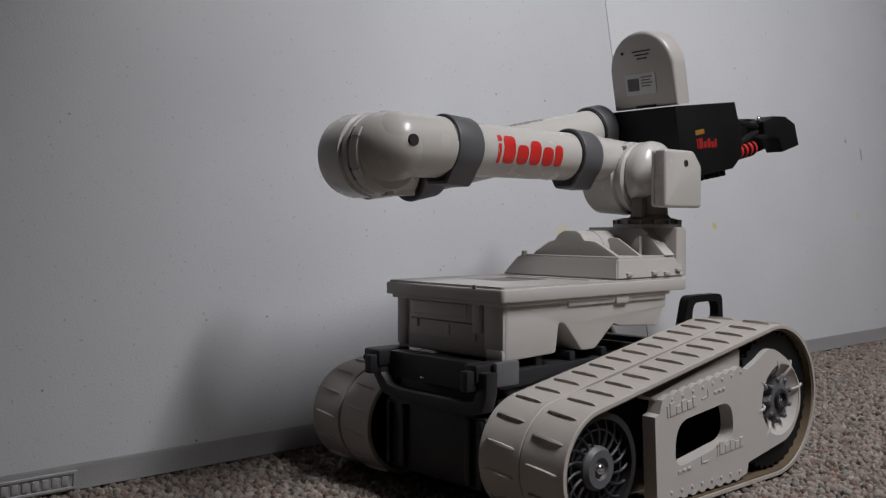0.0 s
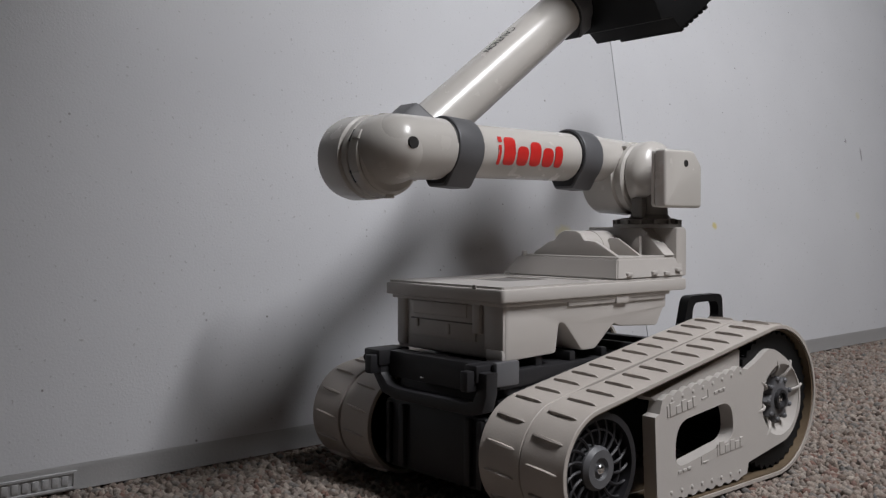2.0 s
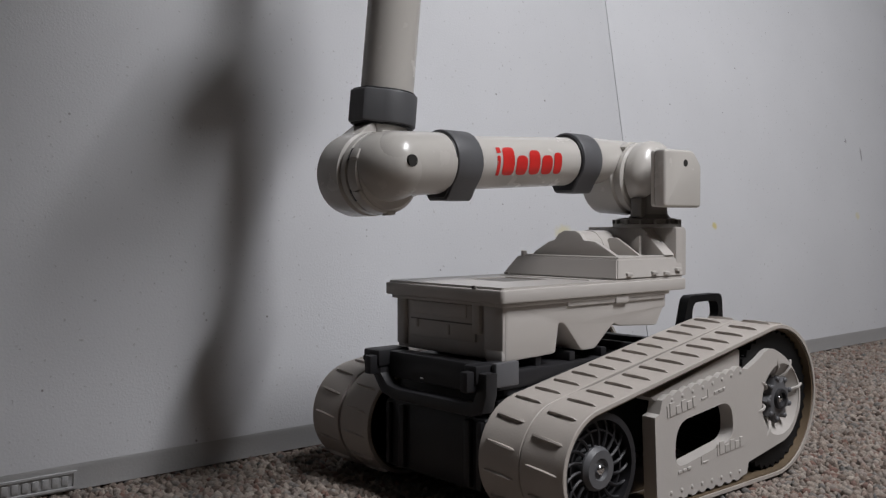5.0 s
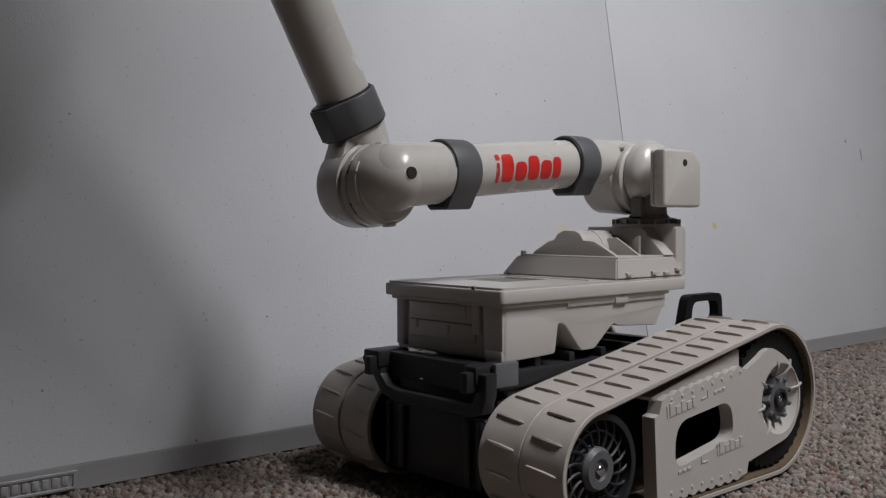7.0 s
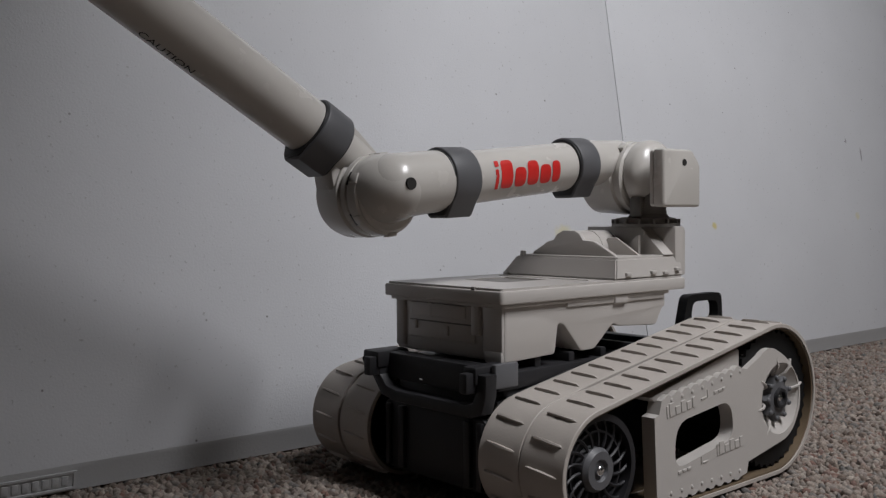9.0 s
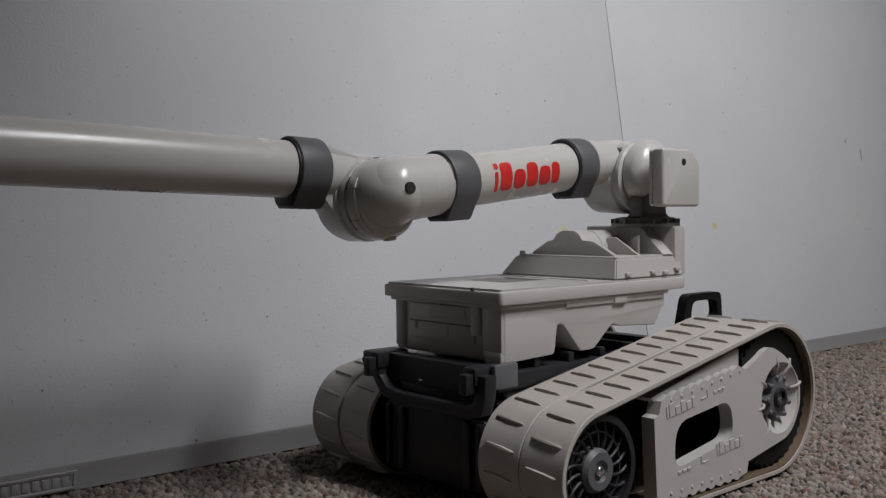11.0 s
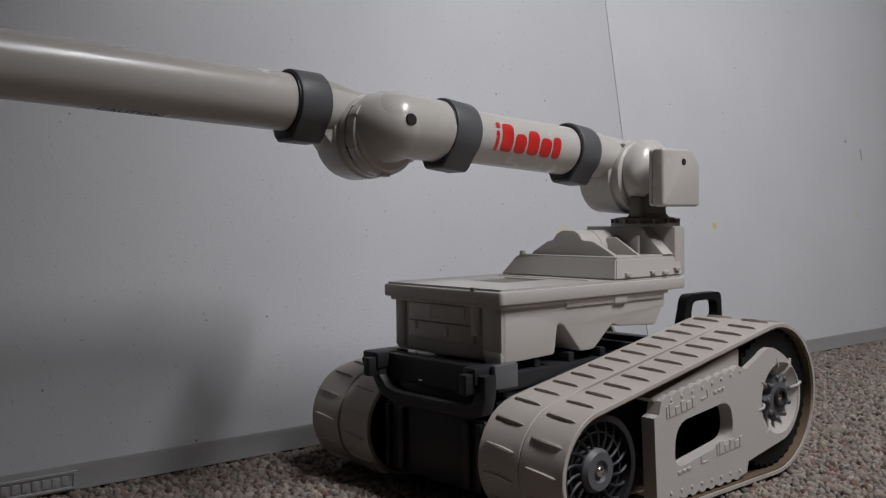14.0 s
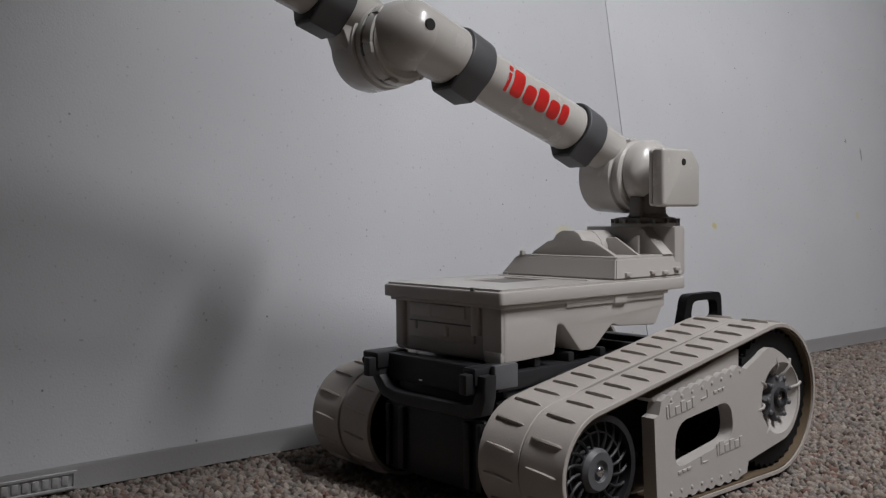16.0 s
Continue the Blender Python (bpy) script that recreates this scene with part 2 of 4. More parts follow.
def build_carpet():
    """Berber loops, each a small bent lump, over the stretch of floor round the robot."""
    rnd = np.random.default_rng(5)
    bm = bmesh.new()
    bmesh.ops.create_icosphere(bm, subdivisions=1, radius=1)
    base_far = np.array([v.co[:] for v in bm.verts])
    tri_far = np.array([[v.index for v in f.verts] for f in bm.faces])
    bm.free()
    step = 0.0050
    verts, faces, count = [], [], 0
    xs = np.arange(-0.36, 1.5, step)
    for row, x in enumerate(xs):
        for y in np.arange(-0.34, 0.21, step):
            if 0.03 < x < 0.16 and -0.1 < y < 0.12:
                continue
            if y < -0.16 and x < 0.1 and (x + 0.44) * 0.75 - (y + 0.48) * 0.66 > 0.42:
                continue
            if x > 0.3 and y < -0.1 - 0.25 * (1 - (x - 0.3)):
                continue
            b, t = base_far, tri_far
            px = x + rnd.normal(0, 0.0012)
            py = y + (step / 2 if row % 2 else 0) + rnd.normal(0, 0.0012)
            s = np.array([rnd.uniform(0.0026, 0.0054), rnd.uniform(0.0017, 0.0029), rnd.uniform(0.0026, 0.0044)])
            a = rnd.uniform(0, np.pi)
            p = b * s * (1 + 0.17 * np.sin(b[:, [1, 2, 0]] * 5 + rnd.uniform(0, 6)) + 0.10 * np.sin(b[:, [2, 0, 1]] * 9 + rnd.uniform(0, 6)))
            q = np.c_[p[:, 0] * np.cos(a) - p[:, 1] * np.sin(a), p[:, 0] * np.sin(a) + p[:, 1] * np.cos(a), p[:, 2]]
            verts.append(q + [px, py, -0.0045 + rnd.normal(0, 0.0007)])
            faces.append(t + count)
            count += len(b)
    v, f = np.concatenate(verts), np.concatenate(faces)
    me = bpy.data.meshes.new("carpet_loops")
    me.vertices.add(len(v))
    me.vertices.foreach_set("co", v.ravel())
    me.loops.add(f.size)
    me.loops.foreach_set("vertex_index", f.ravel().astype(np.int32))
    me.polygons.add(len(f))
    me.polygons.foreach_set("loop_start", np.arange(0, f.size, 3, dtype=np.int32))
    me.polygons.foreach_set("use_smooth", np.ones(len(f), dtype=bool))
    me.update(calc_edges=True)
    me.materials.append(CARPET)
    tagged(new("carpet_loops", me), "tufted loops of flecked beige brown berber carpet", "carpet", kind="stuff")


# ---------------------------------------------------------------- table on its side
def build_table():
    """A white folding table standing on its long edge, leaning back; its halves meet at a seam."""
    t = tagged(new("folding_table"), "white plastic folding table leaning on its edge as backdrop", "table")
    t.matrix_world = pose(0, 0.178, 0, -9, 0, -2.2)
    seam, half, high, rim = 0.442, 0.915, 0.76, 0.0185
    for x0, x1 in ((seam - half, seam - 0.0006), (seam + 0.0006, seam + half)):
        part("tabletop_half", block(x0, x1, 0.0, 0.04, rim, high, 0.0005), TABLE, t)
        prof = [(0.0072, 0.0), (0.04, 0.0), (0.04, rim), (0.0, rim), (0.0004, rim - 0.0016), (0.0012, rim - 0.003)]
        part("rim", prism(prof, x0, x1, 0, "yz"), SHADED_RIM, t, "moulded edge strip, greyed to carry its underside shade")
    # Dark strip added behind the gap so the seam reads as shade.
    part("seam_backing", block(seam - 0.02, seam + 0.02, 0.041, 0.045, 0.01, high - 0.01, 0), DARK, t, "dark backing added to keep the seam dark")
    lean = Matrix.Translation((0, 0.0072, 0)) @ Matrix.Rotation(radians(21), 4, "X")
    frame_out = rounded([(-0.264, 0.0016), (-0.196, 0.0016), (-0.196, 0.0152), (-0.264, 0.0152)], 0.001, 3)
    frame_in = rounded([(-0.262, 0.0032), (-0.1985, 0.0032), (-0.1985, 0.0136), (-0.262, 0.0136)], 0.001, 3)
    badge = part("badge", moved(holed(frame_out, frame_in, -0.0011, 0.0006), lean), SHADED_RIM, t, "raised maker's badge")
    for i in range(9):
        x = -0.2600 + i * 0.0067
        part("raised_bar", moved(block(x, x + 0.0044, -0.0009, 0.0005, 0.0048, 0.0120, 0.0004), lean), SHADED_RIM, badge)


# ---------------------------------------------------------------- robot
PIVOT = Vector((0.1763, 0.0, 0.2226))
ELBOW_U, ELBOW_W, FORE_Y, FORE_W = 0.2319, -0.0070, 0.0408, 0.0172
NEAR_R, FAR_R, FAR_X = 0.0381, 0.0554, 0.197
IN_Y, OUT_Y = 0.0574, 0.1276


def belt_path(step=0.004, grow=0.0):
    """Points (x, z) and normals round the belt loop: small pulley in front, large one behind."""
    r0, r1 = NEAR_R + grow, FAR_R + grow
    lean = math.asin((FAR_R - NEAR_R) / math.hypot(FAR_X, FAR_R - NEAR_R))
    slope = math.atan2(FAR_R - NEAR_R, FAR_X)
    top, low = math.pi / 2 + lean + slope, -math.pi / 2 - lean + slope
    ring = []
    n0 = 26
    for i in range(n0 + 1):
        a = top + (low + 2 * math.pi - top) * i / n0
        ring.append(((r0 * math.cos(a), NEAR_R + r0 * math.sin(a)), (math.cos(a), math.sin(a))))
    for i in range(1, 12):
        f = i / 12
        p, q = ring[n0][0], (FAR_X + r1 * math.cos(low), FAR_R + r1 * math.sin(low))
        ring.append(((p[0] + f * (q[0] - p[0]), p[1] + f * (q[1] - p[1])), (math.cos(low), math.sin(low))))
    for i in range(n0 + 1):
        a = low + (top - low) * i / n0
        ring.append(((FAR_X + r1 * math.cos(a), FAR_R + r1 * math.sin(a)), (math.cos(a), math.sin(a))))
    p, q = ring[-1][0], ring[0][0]
    for i in range(1, 12):
        f = i / 12
        ring.append(((p[0] + f * (q[0] - p[0]), p[1] + f * (q[1] - p[1])), (math.cos(top), math.sin(top))))
    return ring


def belt_mesh(y0, y1, thick=0.0028):
    bm = bmesh.new()
    ring = belt_path()
    c = 0.0004
    section = [(y0, -thick), (y0, -c), (y0 + c, 0), (y1 - c, 0), (y1, -c), (y1, -thick)]
    loops = [[bm.verts.new((p[0] + n[0] * d, y, p[1] + n[1] * d)) for y, d in section] for p, n in ring]
    m, k = len(loops), len(section)
    for i in range(m):
        for j in range(k):
            bm.faces.new((loops[i][j], loops[i][(j + 1) % k], loops[(i + 1) % m][(j + 1) % k], loops[(i + 1) % m][j]))
    return bm


def belt_stations(count, phase):
    ring = belt_path()
    pts = [Vector((p[0], 0, p[1])) for p, n in ring]
    nor = [Vector((n[0], 0, n[1])) for p, n in ring]
    seg = [(pts[(i + 1) % len(pts)] - pts[i]).length for i in range(len(pts))]
    total, out = sum(seg), []
    for c in range(count):
        s = ((c + phase) / count) * total
        i = 0
        while s > seg[i]:
            s -= seg[i]
            i += 1
        f = s / seg[i]
        j = (i + 1) % len(pts)
        out.append((pts[i].lerp(pts[j], f), nor[i].lerp(nor[j], f).normalized()))
    return out


def cleat_mesh():
    """A tapered ridge across one lane of the belt; local x along the belt, y across, z out."""
    bm = bmesh.new()
    rows = [(-0.0125, 0.0003, 0.0002), (-0.0105, 0.0010, 0.0016), (0.0, 0.0013, 0.0020), (0.0105, 0.0010, 0.0016), (0.0125, 0.0003, 0.0002)]
    rings = [[bm.verts.new(p) for p in ((-w, y, -0.0004), (-w * 0.55, y, h), (w * 0.55, y, h), (w, y, -0.0004))] for y, w, h in rows]
    for a, b in zip(rings, rings[1:]):
        for i in range(4):
            bm.faces.new((a[i], a[(i + 1) % 4], b[(i + 1) % 4], b[i]))
    bm.faces.new(rings[0])
    bm.faces.new(rings[-1])
    return finish(bm, "cleat", RUBBER, 50)


CLEAT = cleat_mesh()


def spoked_wheel(x, z, r, side, parent, y_face, spokes=18):
    """Dark pulley with curved spokes, hub, screw; side is -1 or 1."""
    inner = min(IN_Y + 0.006, abs(y_face))
    def ring(ro, ri, ya, yb):
        n = 48
        c = [(math.cos(2 * math.pi * i / n), math.sin(2 * math.pi * i / n)) for i in range(n)]
        return holed([(x + ro * a, z + ro * b) for a, b in c], [(x + ri * a, z + ri * b) for a, b in c], ya, yb)
    ya, yb = sorted((side * inner, side * y_face))
    wheel = part("wheel", ring(r, r * 0.88, ya, yb), DARK, parent, "dark spoked pulley wheel")
    mid = (ya + yb) / 2
    part("wheel_web", ring(r * 0.89, 0.004, *sorted((side * (y_face - 0.009), side * (y_face - 0.012)))), BLACK, wheel)
    for i in range(spokes):
        a = 2 * math.pi * i / spokes
        pts = []
        for k in range(6):
            f = k / 5
            rr = r * (0.42 + 0.48 * f)
            b = a + 0.28 * f * f
            pts.append((x + rr * math.cos(b), side * (y_face - 0.004), z + rr * math.sin(b)))
        part("spoke", swept(pts, 0.0011, 6), DARK, wheel)
    part("wheel_hoop", ring(r * 0.70, r * 0.665, *sorted((side * (y_face - 0.0075), side * (y_face - 0.0035)))), DARK, wheel)
    h0, h1 = side * (y_face - 0.012), side * (y_face + 0.0005)
    part("hub", turned([(h0, r * 0.40), (h1 - side * 0.003, r * 0.40), (h1, r * 0.34), (h1, r * 0.2), (h1 - side * 0.002, r * 0.17)], "y", 32, (x, 0, z)), GREY, wheel, "dark grey hub")
    part("screw", dome(x, h1 - side * 0.001, z, 0.0032, 0.0022, 0.0032, 14, 8), STEEL, wheel, "bright steel screw")
    return wheel


SLACK = [(0.014, 0.0), (0.026, 0.0014), (0.055, 0.0017), (0.095, 0.0013), (0.14, 0.0007), (0.19, 0.0)]


def slack(x):
    """How far the slack upper run gapes at x."""
    for (xa, wa), (xb, wb) in zip(SLACK, SLACK[1:]):
        if xa <= x < xb:
            return wa + (wb - wa) * (x - xa) / (xb - xa)
    return 0.0


def part_lanes(bm, mid):
    """Lets the two lanes of a slack belt gape along the upper run."""
    for x, wide in SLACK:
        bmesh.ops.bisect_plane(bm, geom=bm.verts[:] + bm.edges[:] + bm.faces[:], plane_co=(x, 0, 0), plane_no=(1, 0, 0))
    for v in bm.verts:
        if v.co.z > NEAR_R and abs(v.co.y - mid) < 0.003:
            wide = slack(v.co.x)
            if v.co.y > mid:
                v.co.y += wide
            else:
                v.co.y -= wide


def build_track(robot, side):
    gap = 0.0003 if side < 0 else 0.0013
    lanes = ((IN_Y, (IN_Y + OUT_Y) / 2 - gap), ((IN_Y + OUT_Y) / 2 + gap, OUT_Y))
    for lane, (a, b) in enumerate(lanes):
        y0, y1 = sorted((side * a, side * b))
        bm = belt_mesh(y0, y1)
        if side < 0:
            part_lanes(bm, -(IN_Y + OUT_Y) / 2)
        belt = part("track_belt", bm, RUBBER, robot, "beige rubber track belt with raised cleats")
        for p, n in belt_stations(38, 0.25 + 0.5 * lane):
            ob = new("cleat", CLEAT)
            ob.parent = belt
            t = Vector((0, 1, 0)).cross(n)
            rot = Matrix((t, (0, 1, 0), n)).transposed().to_4x4()
            ob.matrix_basis = Matrix.Translation((p.x, (y0 + y1) / 2, p.z)) @ rot @ pose(0, 0, 0, 0, 0, -6)
    mid = (IN_Y + OUT_Y) / 2
    for a, b in ((IN_Y + 0.001, mid - 0.0022), (mid + 0.0022, OUT_Y - 0.0012)):
        part("belt_core", belt_core(*sorted((side * a, side * b))), SEALANT, robot, "amber inner lining of the track")
    spoked_wheel(0.0, NEAR_R, NEAR_R - 0.0042, side, robot, OUT_Y - 0.004)
    # toothed drive wheel behind the side plate
    teeth, n = [], 40
    for i in range(n * 2):
        r = FAR_R - (0.0045 if i % 2 else 0.0075)
        a = math.pi * i / n
        teeth.append((FAR_X + r * math.cos(a), FAR_R + r * math.sin(a)))
    core = [(FAR_X + 0.034 * math.cos(math.pi * i / n), FAR_R + 0.034 * math.sin(math.pi * i / n)) for i in range(n * 2)]
    drive = part("drive_wheel", holed(teeth, core, *sorted((side * IN_Y, side * (OUT_Y - 0.006)))), BLACK, robot, "black toothed drive wheel")
    part("wheel_web", turned([(side * (OUT_Y - 0.016), 0.035), (side * (OUT_Y - 0.013), 0.035)], "y", 40, (FAR_X, 0, FAR_R)), BLACK, drive)
    for i in range(20):
        a = 2 * math.pi * i / 20
        p, q = ((FAR_X + r * math.cos(a + s), side * (OUT_Y - 0.009), FAR_R + r * math.sin(a + s)) for r, s in ((0.034, 0), (0.049, 0.12)))
        part("spoke", swept([p, q], 0.0014, 6), GREY, drive)


def belt_core(ya, yb):
    """The lining just inside the belt's outer lanes."""
    bm = bmesh.new()
    ring = belt_path()
    section = [(ya, -0.0042), (ya, -0.0026), (yb, -0.0026), (yb, -0.0042)]
    loops = [[bm.verts.new((p[0] + n[0] * d, y, p[1] + n[1] * d)) for y, d in section] for p, n in ring]
    m = len(loops)
    for i in range(m):
        for j in range(4):
            bm.faces.new((loops[i][j], loops[i][(j + 1) % 4], loops[(i + 1) % m][(j + 1) % 4], loops[(i + 1) % m][j]))
    return bm


def plate(outer, holes, y0, y1, plane="xz"):
    """A flat plate of any outline with holes through it."""
    put = {"xz": lambda a, b, c: (a, c, b), "yz": lambda a, b, c: (c, a, b), "xy": lambda a, b, c: (a, b, c)}[plane]
    bm = bmesh.new()
    edges = []
    for loop in (outer, *holes):
        vs = [bm.verts.new(put(a, b, y0)) for a, b in loop]
        edges += [bm.edges.new((vs[i], vs[(i + 1) % len(vs)])) for i in range(len(vs))]
    bmesh.ops.triangle_fill(bm, use_beauty=True, use_dissolve=False, edges=edges)
    shift = Vector(put(0, 0, y1 - y0))
    r = bmesh.ops.extrude_face_region(bm, geom=bm.faces[:])
    bmesh.ops.translate(bm, vec=shift, verts=[g for g in r["geom"] if isinstance(g, bmesh.types.BMVert)])
    return bm


def circle(cx, cz, r, n=32):
    return [(cx + r * math.cos(2 * math.pi * i / n), cz + r * math.sin(2 * math.pi * i / n)) for i in range(n)]


def build_side_plate(robot, side):
    y_out, y_in = side * (OUT_Y - 0.0015), side * (OUT_Y - 0.0115)
    ya, yb = sorted((y_out, y_in))
    top = [(0.050, 0.0625), (0.055, 0.0640), (0.0575, 0.0725)]
    n = 9
    for i in range(n):
        x = 0.060 + i * 0.0102
        z = 0.0735 + (x - 0.058) * 0.118
        top += [(x, z), (x + 0.003, z + 0.0017), (x + 0.006, z + 0.0017), (x + 0.0085, z)]
    low = [(0.158, 0.0085)]
    for i in range(n):
        x = 0.150 - i * 0.0105
        low += [(x, 0.0072), (x - 0.003, 0.0056), (x - 0.006, 0.0056), (x - 0.0085, 0.0072)]
    low += [(0.053, 0.0075)]
    tail = [(0.1575, 0.0820)] + rounded([(0.170, 0.0875), (0.1885, 0.0955), (0.214, 0.084), (0.2315, 0.064), (0.2325, 0.046), (0.221, 0.0285), (0.203, 0.0215)], 0.012)[3:-3] + [(0.163, 0.0165), (0.160, 0.0160)]
    outer = top + tail + low
    slot = rounded([(0.0710, 0.0255), (0.0735, 0.0560), (0.137, 0.0630), (0.1415, 0.0360)], 0.013, 7)
    hub = circle(0.2035, 0.0553, 0.0262, 44)
    p = part("side_plate", plate(outer, [slot, hub], ya, yb), BEIGE, robot, "moulded beige side plate with long slot")
    rail = [(0.052, 0.0745), (0.152, 0.0965), (0.1545, 0.0955), (0.1545, 0.084), (0.056, 0.0715)]
    part("guide_rail", prism(rail, *sorted((side * (OUT_Y - 0.006), side * (OUT_Y - 0.02))), 0.0006), BEIGE, p)
    # hub star, funnel and ribs
    part("hub_bowl", lathe_ring([(y_out - side * d, r) for d, r in ((0.0004, 0.0264), (0.0022, 0.0240), (0.0070, 0.0175), (0.0105, 0.0110), (0.0122, 0.0105), (0.0122, 0.0264))], 0.2035, 0.0553), BEIGE, p, "beige conical hub recess")
    part("hub_floor", turned([(y_out - side * 0.0100, 0.0125), (y_out - side * 0.0120, 0.0125)], "y", 32, (0.2035, 0, 0.0553)), DARK, p)
    star = []
    for i in range(18):
        r = 0.0185 if i % 2 else 0.0115
        star.append((0.2035 + r * math.cos(math.pi * i / 9), 0.0553 + r * math.sin(math.pi * i / 9)))
    gear = part("hub_star", prism(rounded(star, 0.002, 3), *sorted((y_out - side * 0.009, y_out - side * 0.0012)), 0.0008), GREY, p, "dark grey star-shaped hub")
    part("hub_cup", lathe_ring([(y_out - side * d, r) for d, r in ((0.0014, 0.0078), (-0.0012, 0.0072), (-0.0012, 0.0052), (0.0014, 0.0046))], 0.2035, 0.0553, 28), DARK, gear)
    for i in range(9):
        a = math.pi * (2 * i + 1) / 9
        part("knob", dome(0.2035 + 0.0150 * math.cos(a), y_out - side * 0.0012, 0.0553 + 0.0150 * math.sin(a), 0.0020, 0.0016, 0.0020, 10, 6), GREY, gear)
    part("screw", dome(0.2035, y_out - side * 0.0012, 0.0553, 0.0028, 0.0018, 0.0028, 14, 8), STEEL, p, "bright steel screw")
    for i, a in enumerate((100, 62, 150, 190, 232, 15)):
        c, s = math.cos(radians(a)), math.sin(radians(a))
        pts = [(0.2035 + r * c, y_out + side * h, 0.0553 + r * s) for r, h in ((0.0165, -0.0055), (0.0200, -0.0018), (0.0250, 0.0003), (0.0310, -0.0008))]
        part("rib", swept(pts, 0.0011, 6), BEIGE, p)
    # raised maker's marks, as plain bars
    def marks(x, z, slope, sizes, flip=1):
        for w, h in sizes:
            ang = math.atan(slope)
            bm = block(0, w, *sorted((y_out - side * 0.0004, y_out + side * 0.0006)), 0, h, 0.0003, 1)
            part("raised_mark", moved(bm, pose(x, 0, z, 0, -math.degrees(ang), 0)), BEIGE, p)
            x, z = x + (w + 0.0012) * math.cos(ang), z + (w + 0.0012) * math.sin(ang)
    marks(0.063, 0.0605, 0.118, [(0.0018, 0.008), (0.0055, 0.009), (0.005, 0.0055), (0.005, 0.0075), (0.005, 0.0055), (0.0035, 0.007)])
    marks(0.101, 0.0675, 0.118, [(0.006, 0.0012), (0.0012, 0.0055)])
    marks(0.116, 0.0695, 0.118, [(0.004, 0.002), (0.004, 0.002), (0.003, 0.002)])
    marks(0.120, 0.0270, 0.06, [(0.0018, 0.008), (0.0055, 0.009), (0.005, 0.0055), (0.005, 0.0075), (0.005, 0.0055), (0.0035, 0.007)])
    marks(0.101, 0.0245, 0.06, [(0.0012, 0.0055), (0.006, 0.0012)])
    marks(0.075, 0.0225, 0.06, [(0.004, 0.002), (0.004, 0.002), (0.004, 0.002)])
    for i in range(8):
        x = 0.068 + i * 0.0115
        for z in (0.0705 + (x - 0.058) * 0.118, 0.0115):
            part("rivet", dome(x, y_out, z, 0.0014, 0.0008, 0.0014, 10, 6), BEIGE, p)


def build_chassis(robot):
    c = part("chassis", block(-0.012, 0.225, -0.054, 0.054, 0.014, 0.080, 0.003), DARK, robot, "charcoal plastic chassis hull")
    part("front_panel", prism(rounded([(-0.048, 0.012), (0.050, 0.012), (0.054, 0.060), (-0.050, 0.060)], 0.004), -0.024, -0.0118, 0.001, "yz"), DARK, c)
    for y0, y1 in ((0.030, 0.036), (-0.038, -0.032), (0.046, 0.050), (-0.049, -0.044)):
        part("panel_rib", block(-0.0275, -0.0235, y0, y1, 0.014, 0.058, 0.001), DARK, c)
    part("top_deck", block(-0.018, 0.21, -0.056, 0.056, 0.078, 0.090, 0.002), DARK, c)
    part("front_apron", prism(rounded([(0.052, 0.0955), (-0.042, 0.0955), (-0.044, 0.077), (0.048, 0.077)], 0.003), -0.030, -0.017, 0.001, "yz"), DARK, c)
    # carrying bar in front
    bar = [(0.0525, 0.092), (0.0505, 0.078), (0.0410, 0.0665), (0.0270, 0.0635), (-0.0510, 0.0635), (-0.0610, 0.067), (-0.0645, 0.078), (-0.0650, 0.092)]
    inner = [(0.0430, 0.092), (0.0420, 0.0805), (0.0350, 0.0735), (0.0250, 0.0715), (-0.0450, 0.0715), (-0.0520, 0.0735), (-0.0555, 0.080), (-0.0560, 0.092)]
    part("carry_bar", prism(bar + inner[::-1], -0.038, -0.028, 0.0012, "yz"), DARK, c, "charcoal front carrying bar")
    for y0, y1 in ((0.041, 0.059), (-0.058, -0.046)):
        k = part("clamp", block(-0.040, -0.012, y0, y1, 0.085, 0.0965, 0.0015), DARK, c)
        part("clamp_hook", block(-0.046, -0.036, y0 + 0.002, y0 + 0.009, 0.080, 0.093, 0.001), DARK, k)
        part("clamp_screw", turned([(-0.0432, 0.0022), (-0.0416, 0.0022)], "x", 12, (0, (y0 + y1) / 2 + 0.003, 0.0905)), BLACK, k)
    part("side_clamp", block(-0.0275, -0.007, -0.0630, -0.0585, 0.082, 0.0975, 0.001), GREY, c, "grey squared corner clamp")
    part("side_step", prism([(-0.02, 0.062), (0.20, 0.062), (0.20, 0.088), (0.05, 0.086), (-0.02, 0.072)], -0.057, -0.050, 0.001), DARK, c)
    part("latch_mark", block(-0.0312, -0.0295, 0.0035, 0.0075, 0.0800, 0.0812, 0.0004), STEEL, c)
    for i in range(5):
        part("deck_rib", block(0.02 + i * 0.034, 0.026 + i * 0.034, -0.052, 0.052, 0.088, 0.0965, 0.001), DARK, c)
    part("side_skirt", block(-0.012, 0.225, -0.057, -0.054, 0.02, 0.066, 0.0005), BLACK, c)
    # axles reach the pulleys
    for x, z in ((0.0, NEAR_R), (FAR_X, FAR_R)):
        part("axle", turned([(-OUT_Y + 0.014, 0.006), (OUT_Y - 0.014, 0.006)], "y", 20, (x, 0, z)), BLACK, c)
    out = rounded([(0.178, 0.088), (0.1895, 0.1280), (0.2355, 0.1280), (0.2385, 0.088)], 0.006)
    cut = rounded([(0.193, 0.1075), (0.196, 0.1225), (0.2295, 0.1225), (0.231, 0.1075)], 0.006)
    part("rear_handle", plate(out, [cut], -0.056, -0.048), BLACK, c, "black loop handle")


